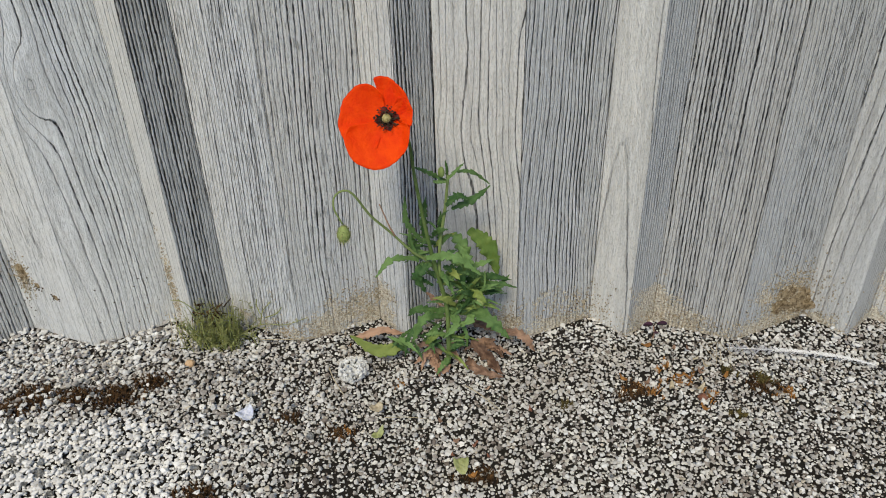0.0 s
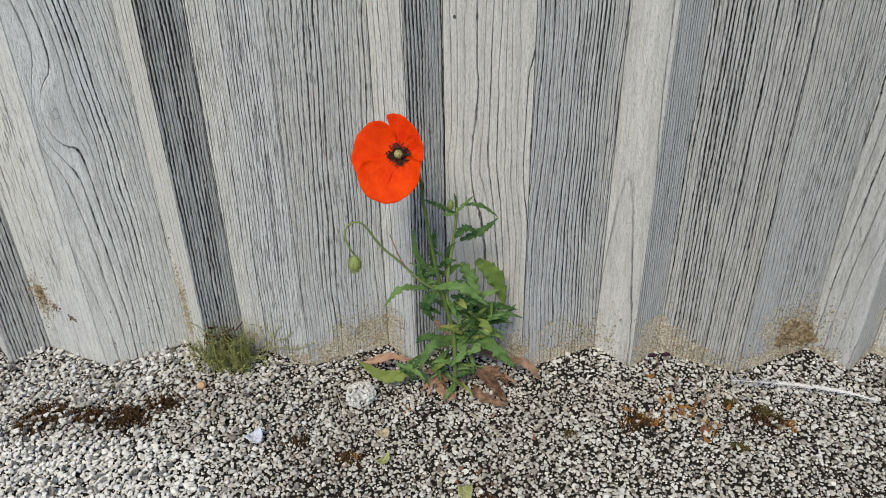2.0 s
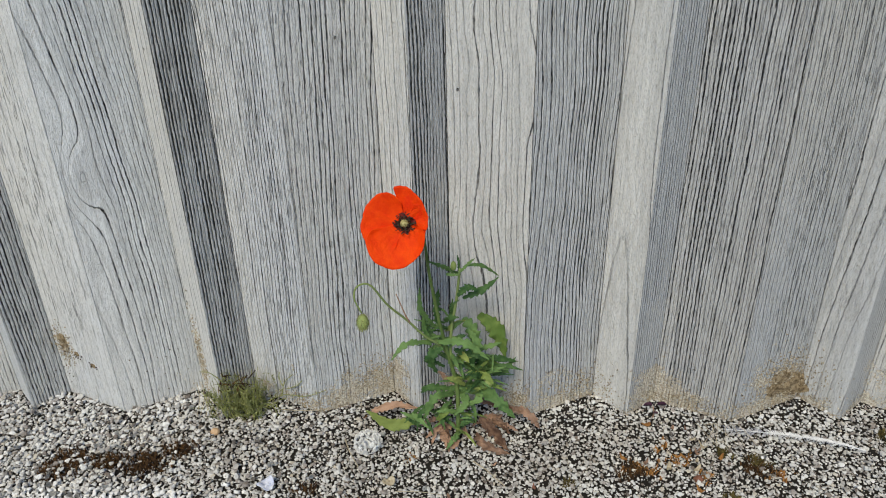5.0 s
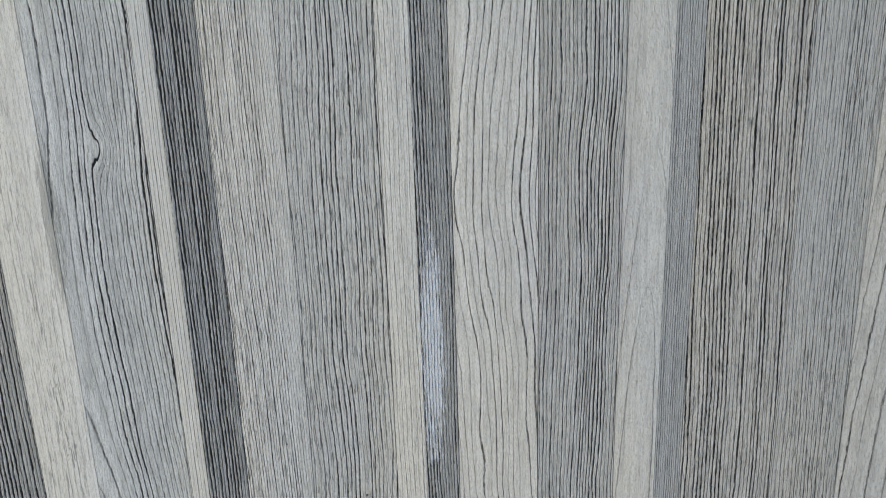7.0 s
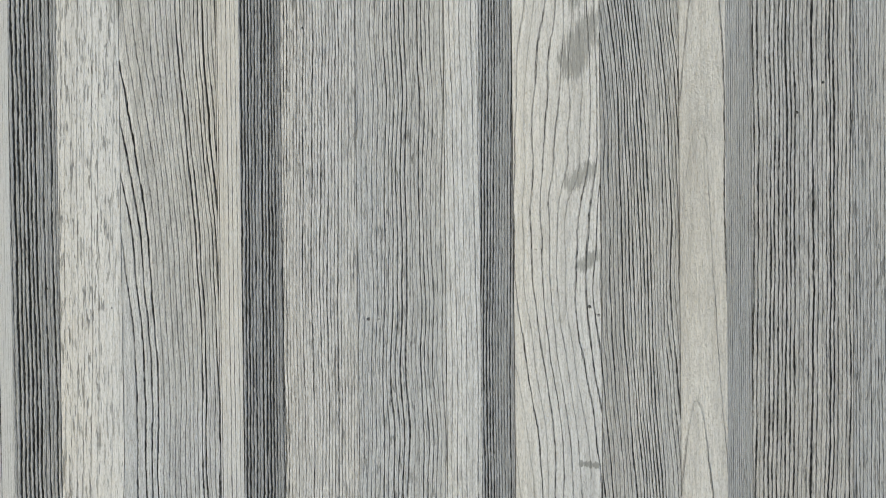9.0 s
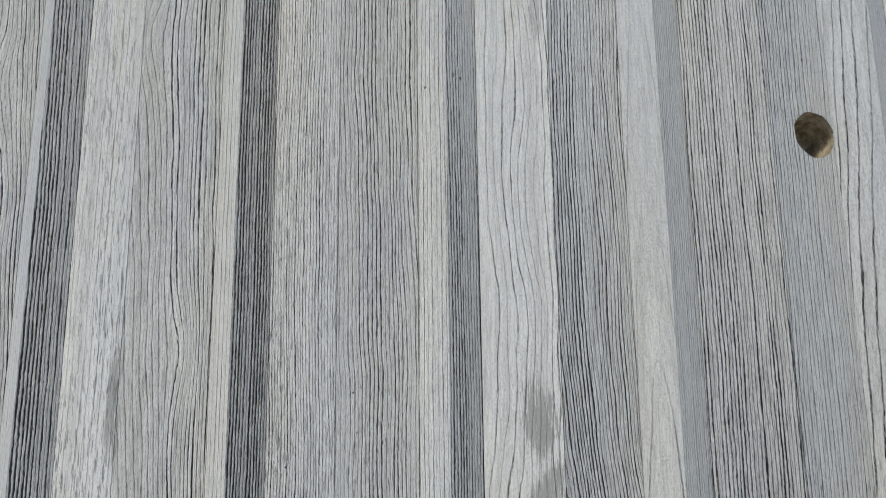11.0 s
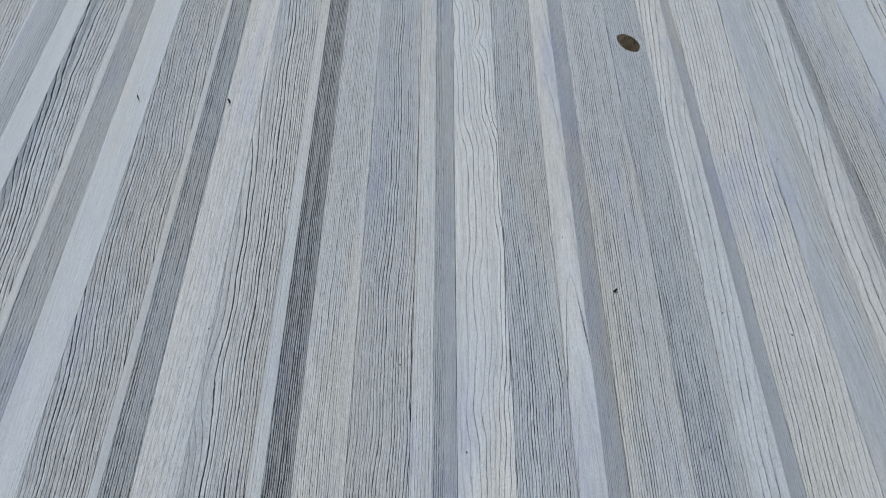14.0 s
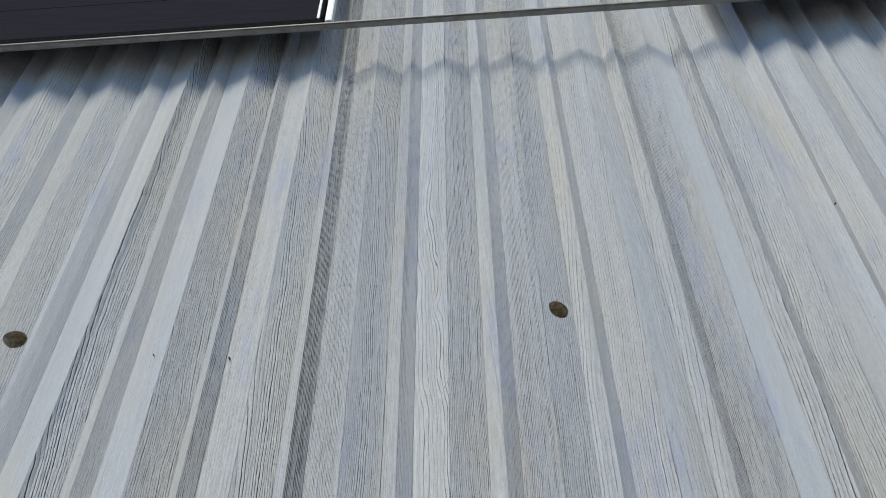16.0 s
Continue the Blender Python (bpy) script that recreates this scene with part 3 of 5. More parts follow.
# looks of the boards, face by face of each rib: heart of the log along the wall, its depth, its taper;
# rings per metre, groove darkness, wander; tone, tint, flecks; groove darkness and tone high up
# face 0 faces right: its lower, mostly cooler tone has shade painted in
LOOKS = {
    (-3, 2): (-0.72, 0.04, 0.02, 240, 0.7, 0.8, 0.97, 0.05, 0.2, 0.55, 0.95),
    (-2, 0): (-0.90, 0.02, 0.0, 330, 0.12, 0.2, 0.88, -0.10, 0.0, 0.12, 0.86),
    (-2, 1): (-0.60, 0.06, 0.03, 140, 0.10, 0.6, 1.04, 0.0, 0.1, 0.07, 0.97),
    (-2, 2): (-0.525, 0.05, 0.03, 250, 1.1, 1.2, 1.0, 0.0, 0.1, 1.05, 1.0),
    (-2, 3): (-0.70, 0.05, 0.0, 200, 0.15, 0.3, 1.0, 0.05, 0.0, 0.12, 0.98),
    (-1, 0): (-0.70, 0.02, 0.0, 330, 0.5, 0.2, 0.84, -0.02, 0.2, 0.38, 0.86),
    (-1, 1): (-0.45, 0.06, 0.03, 150, 0.12, 0.6, 1.04, -0.20, 0.2, 0.07, 0.97),
    (-1, 2): (-0.345, 0.05, 0.03, 290, 1.0, 1.3, 0.98, 0.0, 0.1, 0.95, 0.97),
    (-1, 3): (-0.60, 0.05, 0.0, 200, 0.20, 0.3, 0.98, 0.05, 0.0, 0.10, 0.94),
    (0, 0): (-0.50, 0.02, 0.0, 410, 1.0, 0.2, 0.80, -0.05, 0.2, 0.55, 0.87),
    (0, 1): (-0.02, 0.05, 0.02, 150, 0.20, 0.6, 1.03, 0.08, 1.0, 0.16, 0.99),
    (0, 2): (-0.108, 0.05, 0.02, 340, 0.92, 1.0, 1.02, -0.02, 0.15, 0.75, 1.0),
    (0, 3): (-0.40, 0.05, 0.0, 180, 0.4, 0.2, 1.0, 0.10, 0.1, 0.30, 1.0),
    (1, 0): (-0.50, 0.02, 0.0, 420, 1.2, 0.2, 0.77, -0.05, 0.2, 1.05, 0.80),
    (1, 1): (-0.40, 0.05, 0.0, 330, 0.62, 0.7, 1.0, 0.04, 0.8, 0.48, 1.02),
    (1, 2): (-0.30, 0.05, 0.0, 275, 0.72, 1.0, 0.96, -0.04, 0.8, 0.66, 0.96),
    (1, 3): (0.05, 0.05, 0.0, 230, 0.36, 0.4, 1.05, 0.04, 0.35, 0.40, 1.03),
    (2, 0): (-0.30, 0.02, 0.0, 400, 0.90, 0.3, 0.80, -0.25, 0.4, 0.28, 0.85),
    (2, 1): (0.212, 0.035, 0.01, 190, 0.52, 2.4, 0.96, 0.08, 0.15, 0.5, 1.03),
    (2, 2): (0.15, 0.05, 0.02, 310, 0.92, 1.2, 0.88, 0.0, 0.3, 0.60, 0.98),
    (2, 3): (0.384, 0.018, 0.03, 180, 0.62, 0.6, 0.94, -0.05, 0.05, 0.46, 1.02),
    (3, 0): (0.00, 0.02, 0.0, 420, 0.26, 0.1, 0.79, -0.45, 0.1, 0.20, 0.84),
    (3, 1): (0.10, 0.05, 0.0, 350, 0.85, 0.5, 0.8, -0.03, 0.5, 0.46, 0.92),
    (3, 2): (0.66, 0.05, 0.0, 270, 0.45, 0.7, 0.75, -0.18, 0.9, 0.55, 0.88),
    (3, 3): (0.62, 0.04, 0.03, 200, 0.60, 0.6, 0.85, -0.05, 0.3, 0.42, 0.94),
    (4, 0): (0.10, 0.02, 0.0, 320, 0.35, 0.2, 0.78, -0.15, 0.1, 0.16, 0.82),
    (4, 1): (0.76, 0.05, 0.03, 215, 0.55, 0.7, 0.84, 0.02, 0.3, 0.48, 0.95),
    (4, 2): (0.715, 0.03, 0.03, 200, 0.50, 0.9, 0.84, -0.20, 0.3, 0.46, 0.92),
    (4, 3): (0.84, 0.03, 0.03, 170, 0.45, 0.8, 0.88, 0.0, 0.1, 0.42, 0.94),
    (5, 0): (0.30, 0.02, 0.0, 300, 0.75, 0.2, 0.86, 0.0, 0.3, 0.80, 0.88),
    (5, 1): (0.50, 0.05, 0.0, 360, 0.45, 0.4, 0.86, 0.08, 0.4, 0.42, 0.88),
    (5, 2): (0.93, 0.08, 0.03, 120, 0.10, 0.6, 1.06, -0.50, 0.0, 0.06, 1.0),
    (5, 3): (1.10, 0.05, 0.02, 170, 0.70, 0.9, 0.97, 0.0, 0.3, 0.70, 0.95),
    (6, 0): (0.70, 0.02, 0.0, 260, 0.60, 0.3, 0.88, 0.0, 0.3, 0.55, 0.95),
    (6, 1): (1.16, 0.04, 0.03, 200, 0.60, 1.0, 0.98, 0.05, 0.6, 0.50, 0.93),
    (6, 2): (1.14, 0.03, 0.03, 160, 0.30, 1.2, 1.0, 0.05, 0.3, 0.3, 0.95),
}
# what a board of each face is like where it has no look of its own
# the first, on the right-facing flank, again has shade in its tone
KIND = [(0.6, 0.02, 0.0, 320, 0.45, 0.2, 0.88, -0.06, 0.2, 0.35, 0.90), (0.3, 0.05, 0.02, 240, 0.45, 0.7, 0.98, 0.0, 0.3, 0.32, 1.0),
        (0.05, 0.05, 0.03, 230, 0.60, 1.0, 1.0, -0.02, 0.3, 0.55, 0.99), (0.3, 0.05, 0.0, 200, 0.25, 0.3, 0.98, 0.04, 0.1, 0.20, 0.98)]
# higher up some board edges shift aside to fit the camera's view: shift of the left edge at a height of 2.63
ASIDE = {(0, 0): 0.008, (0, 1): 0.0055, (0, 2): 0.006, (0, 3): 0.003, (-1, 0): 0.011, (-1, 1): 0.010, (-1, 2): 0.013, (-1, 3): 0.012,
         (-2, 0): 0.013, (-2, 1): 0.023, (-2, 2): 0.023, (-2, 3): 0.0055, (3, 3): -0.006, (4, 1): -0.003}
BEND = 1.3                    # height at which they begin to


def aside(k, s, z):
    k, s = (k + 1, 0) if s == 4 else (k, s)
    return 0.012 if k <= -3 else ASIDE.get((k, s), 0.0) * max(0.0, z - BEND) / (2.63 - BEND)


for k in range(FIRST, LAST):
    x0 = (k - 1) * PERIOD
    for s in range(4):
        a = (x0 + PROFILE[s][0], PROFILE[s][1])
        b = (x0 + PROFILE[s + 1][0], PROFILE[s + 1][1])
        # a hairline joint where two boards meet in the hollows and on the blunt fold
        a = (a[0] + (0.0003 if s else 0.0), a[1])
        b = (b[0] - (0.0003 if s < 3 else 0.0), b[1])
        holes = [h for h in HOLES if h[0] == k and s == 2]
        rims, back = [], CORE - 0.002
        if holes:
            if k < 0:
                a, b = (a[0] + aside(k, s, 2.7), a[1]), (b[0] + aside(k, s + 1, 2.7), b[1])
            verts, faces, rims = hole_board(a, b, holes)
            levels = [(a[0], b[0], FOOT), (a[0], b[0], TOP)]
        else:
            verts, faces = [], []
            levels = [(a[0] + aside(k, s, z), b[0] + aside(k, s + 1, z), z) for z in (FOOT, BEND, TOP)]
        m = len(verts)
        for xa, xb, z in levels:
            verts += [(xa, a[1], z), (xb, b[1], z), (xa, back, z), (xb, back, z)]
        for i in range(len(levels) - 1):
            o = m + 4 * i
            faces += ([] if holes else [(o, o + 1, o + 5, o + 4)]) + [(o + 2, o, o + 4, o + 6), (o + 1, o + 3, o + 7, o + 5)]
        o = m + 4 * (len(levels) - 1)
        faces.append((o, o + 1, o + 3, o + 2))
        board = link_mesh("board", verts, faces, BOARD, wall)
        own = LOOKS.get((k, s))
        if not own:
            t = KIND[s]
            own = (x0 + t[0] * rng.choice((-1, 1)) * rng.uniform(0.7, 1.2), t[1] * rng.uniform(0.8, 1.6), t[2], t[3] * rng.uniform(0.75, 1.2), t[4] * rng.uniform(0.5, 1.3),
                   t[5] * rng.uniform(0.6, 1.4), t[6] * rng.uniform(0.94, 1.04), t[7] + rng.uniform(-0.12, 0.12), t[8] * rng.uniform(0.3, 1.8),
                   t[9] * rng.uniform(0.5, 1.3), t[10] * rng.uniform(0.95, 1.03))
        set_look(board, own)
        for rim in rims:
            tie_hole(rim, board)


def outer_wall(x0, x1):
    """The same ribs in one piece, beyond the boards that are made singly."""
    n = round((x1 - x0) / PERIOD)
    line = [(x0 + k * PERIOD + px, py) for k in range(n) for px, py in PROFILE[:4]] + [(x0 + n * PERIOD, 0.0)]
    verts = [(x, y, z) for x, y in line for z in (FOOT, TOP)]
    faces = [(2 * i, 2 * i + 2, 2 * i + 3, 2 * i + 1) for i in range(len(line) - 1)]
    ob = link_mesh("ribbed_face", verts, faces, BOARD, wall)
    ob["kind"] = "stuff"
    set_look(ob, (-20.0, 0.05, 0.0, 220, 0.5, 0.8, 0.96, 0.0, 0.3, 0.45, 0.97))


outer_wall((FIRST - 1) * PERIOD - 5.0, (FIRST - 1) * PERIOD)
outer_wall((LAST - 1) * PERIOD, (LAST - 1) * PERIOD + 5.0)


def on_wall(x):
    """Depth of the wall's face at x."""
    u = x % PERIOD
    for (xa, ya), (xb, yb) in zip(PROFILE, PROFILE[1:]):
        if u <= xb:
            return ya + (yb - ya) * (u - xa) / (xb - xa)
    return 0.0


for x, z, lean, thick in ((0.445, 2.285, 0.9, 0.8), (-0.158, 2.685, -0.2, 0.9), (-0.314, 2.69, 0.3, 0.55), (1.205, 3.047, 0.4, 0.9)):
    y = on_wall(x)
    v, f = tube([(x, y + 0.004, z), (x + 0.001, y - 0.002, z), (x + 0.004 * lean, y - 0.006 * thick, z + 0.001)], 0.0022 * thick, 0.0015 * thick, 6, 7)
    link_mesh("nail_stub", v, f, NAIL, wall, True, "dark rusty nail stub")


def spall(x, z, w, h, material, name, label):
    """A shallow broken-out patch: a lumpy shell lying on the face, thin at its rim."""
    verts, faces, n, rings = [], [], 30, 7
    for j in range(rings + 1):
        u = j / rings
        for i in range(n):
            t = 2 * math.pi * i / n
            wob = 1 + 0.32 * noise.noise(Vector((math.cos(t) * 1.7, math.sin(t) * 1.7, x * 9)))
            px = x + w * u * wob * math.cos(t)
            pz = z + h * u * wob * max(math.sin(t), -0.75) - 0.25 * (px - x)
            lift = 0.0012 * (1 - u ** 3) + 0.0022 * noise.noise(Vector((px * 130, 3, pz * 130)))
            verts.append((px, on_wall(px) - max(lift, 0.0002) * (1 - u ** 6) + 0.0015 * u ** 6, pz))
    for j in range(rings):
        for i in range(n):
            a, b = j * n + i, j * n + (i + 1) % n
            faces.append((a, b, b + n, a + n))
    return link_mesh(name, verts, faces, material, wall, True, label)


spall(0.552, 0.028, 0.027, 0.021, SPALL, "broken_patch", "rusty brown broken-out patch of sandy concrete")
spall(-0.160, 0.066, 0.008, 0.013, SPALL, "broken_patch", "")
spall(-0.146, 0.055, 0.004, 0.004, SPALL, "broken_patch", "")
spall(-0.128, 0.045, 0.004, 0.004, SPALL, "broken_patch", "")


def grit_on_wall():
    """Loose sand sticking to the foot of the wall."""
    r, verts, faces = random.Random(11), [], []
    spots = [(0.551, 0.034, 0.034, 0.03), (0.551, 0.046, 0.03, 0.018), (0.558, 0.012, 0.036, 0.014), (0.155, 0.03, 0.026, 0.026), (0.36, 0.02, 0.03, 0.022), (0.46, 0.012, 0.05, 0.014),
             (-0.16, 0.062, 0.010, 0.018), (-0.022, 0.05, 0.006, 0.04), (0.09, 0.008, 0.03, 0.014), (0.29, 0.02, 0.015, 0.02)]
    for x, z, w, h in spots:
        for _ in range(420):
            px, pz = r.gauss(x, w * 0.55), r.gauss(z, h * 0.55)
            if pz < 0.0:
                continue
            size = r.uniform(0.0005, 0.0013)
            k, c = len(verts), Vector((px, on_wall(px) - size * 0.3, pz))
            dirs = [Vector((1, 0, 0)), Vector((-0.5, 0.0, 0.87)), Vector((-0.5, 0.0, -0.87)), Vector((0, -0.9, 0))]
            for d in dirs:
                verts.append(c + d * size * r.uniform(0.7, 1.3))
            faces.extend([(k, k + 3, k + 1), (k + 1, k + 3, k + 2), (k + 2, k + 3, k)])
    ob = link_mesh("sand_grains", verts, faces, GRIT, wall)
    ob["kind"] = "stuff"


grit_on_wall()


def dirt_on_wall():
    """Dark crumbs of moss and soil clinging to the foot of the wall."""
    r, verts, faces = random.Random(17), [], []
    shapes = [chip(r, 9) for _ in range(8)]
    spots = [(-0.145, 0.052, 0.004), (-0.128, 0.045, 0.005), (-0.158, 0.060, 0.006), (-0.075, 0.030, 0.02), (-0.05, 0.04, 0.02), (-0.165, 0.03, 0.01), (0.35, 0.03, 0.03),
             (0.24, 0.05, 0.02), (0.46, 0.03, 0.03)]
    for x, z, w in spots:
        for _ in range(9):
            px, pz = r.gauss(x, w * 0.6), abs(r.gauss(z, w * 0.6))
            size = r.uniform(0.0006, 0.0016)
            v, f = shapes[r.randrange(8)]
            k = len(verts)
            verts.extend([Vector(q) * size + Vector((px, on_wall(px) - size * 0.3, pz)) for q in v])
            faces.extend([tuple(i + k for i in q) for q in f])
    ob = link_mesh("dirt_crumbs", verts, faces, MOSS, wall)
    ob["kind"] = "stuff"


# ---------------------------------------------------------------- sliding shutters on their rail
SLOPE = 0.0385                      # the rail rises towards +x
RAIL_Y0, RAIL_Y1 = -0.098, -0.080


def rail_z(x):
    return 3.7615 + SLOPE * (x - 0.297)


def sloped(bm):
    for v in bm.verts:
        v.co.z += rail_z(v.co.x)
    return bm


rail = empty("shutter_rail", (-1.9, -0.07, rail_z(-1.9)), label="dull grey aluminium bottom rail of sliding shutters with a thin lip",
             category="rail")
under(rail, part("channel", sloped(block((-2.6, RAIL_Y0, 0.0), (2.8, RAIL_Y1, 0.009), 0.0012)), METAL))
under(rail, part("lip", sloped(block((-2.6, RAIL_Y0 - 0.003, 0.002), (2.8, RAIL_Y0 - 0.0005, 0.009), 0.0008)), METAL, label="thin front lip"))
under(rail, part("clip", sloped(block((-0.052, RAIL_Y1 - 0.008, -0.008), (-0.040, RAIL_Y1 + 0.002, 0.001), 0.001)), METAL))
for bx in (-2.1, 2.5):
    under(rail, part("bracket", sloped(block((bx - 0.005, RAIL_Y1 - 0.001, 0.002), (bx + 0.005, 0.02, 0.008), 0.001)), NAIL))


def shutter(x0, x1, label):
    th = empty("sliding_shutter", ((x0 + x1) / 2, -0.07, rail_z((x0 + x1) / 2) + 0.02), label=label, category="shutter",
               group="sliding shutters")
    y0, y1, h = -0.097, -0.076, 1.05
    under(th, part("stile", sloped(block((x1 - 0.020, y0 - 0.003, 0.020), (x1, y1 + 0.003, h), 0.002)), WHITE_METAL, label="white metal edge profile"))
    under(th, part("stile", sloped(block((x0, y0 - 0.003, 0.020), (x0 + 0.026, y1 + 0.003, h), 0.002)), WHITE_METAL, label="white metal edge profile"))
    under(th, part("gasket", sloped(block((x0 + 0.027, y0 + 0.002, 0.020), (x1 - 0.027, y1 - 0.002, 0.040), 0.001)), GASKET, label="black rubber seal"))
    under(th, part("gasket", sloped(block((x1 - 0.036, y0, 0.041), (x1 - 0.027, y1, h), 0.001)), GASKET))
    under(th, part("edge_strip", sloped(block((x1 - 0.046, y0 - 0.001, 0.041), (x1 - 0.038, y1 + 0.001, h), 0.001)), WHITE_METAL, label="thin white metal strip"))
    n = 6
    for i in range(n):
        z0 = 0.042 + i * (h - 0.042) / n
        under(th, part("slat", sloped(block((x0 + 0.038, y0 + 0.003, z0), (x1 - 0.047, y1 - 0.004, z0 + (h - 0.042) / n - 0.0012), 0.0006)), SHUTTER))


shutter(-2.3, -0.030, "dark stained timber sliding shutter in a white metal frame")
shutter(1.10, 2.6, "dark timber sliding shutter parked on the rail")


# ---------------------------------------------------------------- ground
def ground_z(x, y):
    low = -0.010 * max(0.0, min(1.0, (0.02 - x) / 0.25))
    heap = 0.006 * max(0.0, (y + 0.015) / 0.04)
    return low + heap + 0.0035 * noise.noise(Vector((x * 9, y * 9, 0.3))) + 0.0012 * noise.noise(Vector((x * 40, y * 40, 2.0)))


def make_ground():
    xs = [-90, -20, -5, -2, -1, -0.7] + [-0.5 + 0.0125 * i for i in range(121)] + [1.3, 2, 5, 20, 90]
    ys = [-120, -30, -8, -3, -1.4, -0.8, -0.5] + [-0.34 + 0.0125 * i for i in range(32)] + [0.4, 3, 30, 120]
    verts = [(x, y, ground_z(x, min(y, 0.05)) if -0.6 < x < 1.1 and y > -0.4 else 0.0) for y in ys for x in xs]
    w = len(xs)
    faces = [(j * w + i, j * w + i + 1, (j + 1) * w + i + 1, (j + 1) * w + i) for j in range(len(ys) - 1) for i in range(w - 1)]
    return tagged(link_mesh("ground", verts, faces, SOIL, None, True), "dark soil strewn with white marble chippings", "ground", kind="structure")


ground = make_ground()


def chip(r, n=13):
    """An angular chipping of about unit size."""
    bm = bmesh.new()
    sx, sy, sz = r.uniform(0.8, 1.25), r.uniform(0.7, 1.0), r.uniform(0.5, 0.85)
    for _ in range(n):
        v = Vector((r.gauss(0, 1), r.gauss(0, 1), r.gauss(0, 1))).normalized() * r.uniform(0.85, 1.08)
        bm.verts.new((v.x * sx, v.y * sy, v.z * sz))
    res = bmesh.ops.convex_hull(bm, input=bm.verts)
    bmesh.ops.delete(bm, geom=[g for g in set(res["geom_interior"] + res["geom_unused"]) if isinstance(g, bmesh.types.BMVert)], context='VERTS')
    bm.verts.index_update()
    bm.faces.ensure_lookup_table()
    out = np.array([v.co[:] for v in bm.verts]), [tuple(v.index for v in f.verts) for f in bm.faces]
    bm.free()
    return out


def density(x, y):
    """How thickly the chippings lie: bare dark soil in places, heaped white ones in others."""
    d = 0.92 + 0.50 * noise.noise(Vector((x * 16, y * 16, 5.0))) + 0.22 * noise.noise(Vector((x * 55, y * 55, 1.0)))
    d += 0.8 * max(0, min(1, (0.06 - x) / 0.08)) * max(0, min(1, (-0.095 - y) / 0.03))
    d += 0.7 * max(0, min(1, (0.0 - x) / 0.05)) * max(0, min(1, (y + 0.06) / 0.02))
    rim = min((x + 0.36) / 0.08, (0.86 - x) / 0.08, (y + 0.285) / 0.05)
    d -= 1.5 * max(0.0, 1.0 - rim - 0.6 * noise.noise(Vector((x * 20, y * 20, 8.0))))
    for mx, my, mr in MOSS_SPOTS:
        d -= 0.45 * math.exp(-((x - mx) ** 2 + (y - my) ** 2) / (mr * mr))
    return d


MOSS_SPOTS = [(-0.123, -0.078, 0.022), (-0.085, -0.074, 0.014), (-0.049, -0.076, 0.020), (-0.022, -0.056, 0.014), (0.059, -0.182, 0.014),
              (0.153, -0.122, 0.009), (0.106, -0.105, 0.008), (0.263, -0.164, 0.012), (0.396, -0.074, 0.012), (0.500, -0.064, 0.012)]


def make_gravel():
    r = random.Random(3)
    shapes = [chip(r) for _ in range(24)]
    verts, faces, count, big = [], [], 0, []
    step = 0.0035
    for layer in (0, 1):
        y = -0.27
        while y < 0.036:
            x = -0.34
            while x < 0.84:
                px, py = x + r.uniform(-0.5, 0.5) * step, y + r.uniform(-0.5, 0.5) * step
                d = density(px, py)
                x += step
                if py > on_wall(px) - 0.001 or r.random() > d * (0.95 if layer == 0 else 0.42):
                    continue
                size = max(0.0009, r.gauss(0.00150, 0.00055)) * (1.0 if layer == 0 else 1.15) * (1.0 + 0.25 * max(0.0, min(1.0, (0.16 - px) / 0.2)))
                if size > 0.0034:
                    big.append((px, py, size))
                    continue
                v, f = shapes[r.randrange(24)]
                a, t = r.uniform(0, 6.283), r.gauss(0, 0.4)
                ca, sa, ct, st = math.cos(a), math.sin(a), math.cos(t), math.sin(t)
                turn = np.array([[ca, -sa * ct, sa * st], [sa, ca * ct, -ca * st], [0, st, ct]])
                z = ground_z(px, py) + size * (0.25 + 1.0 * layer)
                verts.append(v @ turn.T * size + np.array([px, py, z]))
                faces.extend([tuple(i + count for i in q) for q in f])
                count += len(v)
            y += step
    # fine grit in between
    fine = [chip(r, 9) for _ in range(12)]
    step = 0.0029
    y = -0.30
    while y < 0.034:
        x = -0.30
        while x < 0.80:
            px, py = x + r.uniform(-0.5, 0.5) * step, y + r.uniform(-0.5, 0.5) * step
            x += step
            if py > on_wall(px) - 0.001 or r.random() > 0.52:
                continue
            size = r.uniform(0.0006, 0.0013)
            v, f = fine[r.randrange(12)]
            a = r.uniform(0, 6.283)
            ca, sa = math.cos(a), math.sin(a)
            turn = np.array([[ca, -sa, 0], [sa, ca, 0], [0, 0, 1]])
            verts.append(v @ turn.T * size + np.array([px, py, ground_z(px, py) + size * 0.4 + r.uniform(0, 0.0012)]))
            faces.extend([tuple(i + count for i in q) for q in f])
            count += len(v)
        y += step
    me = bpy.data.meshes.new("gravel")
    me.from_pydata(np.concatenate(verts).tolist(), [], faces)
    me.materials.append(GRAVEL)
    tagged(new("gravel", me), "loose white and grey marble chippings on dark soil", "gravel", kind="stuff")
    # larger chippings, each on its own
    datas = []
    for v, f in shapes[:12]:
        md = bpy.data.meshes.new("pebble")
        md.from_pydata(v.tolist(), [], f)
        md.materials.append(PEBBLE)
        datas.append(md)
    extra = [(r.uniform(-0.2, 0.75), r.uniform(-0.22, -0.01), r.uniform(0.0028, 0.0046)) for _ in range(170)]
    for i, (px, py, size) in enumerate((big + extra)[:280]):
        ob = new("pebble", datas[i % 12])
        ob.parent = ground
        ob.matrix_basis = Matrix.LocRotScale((px, py, ground_z(px, py) + size * 0.75), Euler((r.gauss(0, 0.3), r.gauss(0, 0.3), r.uniform(0, 6.28))), (size,) * 3)


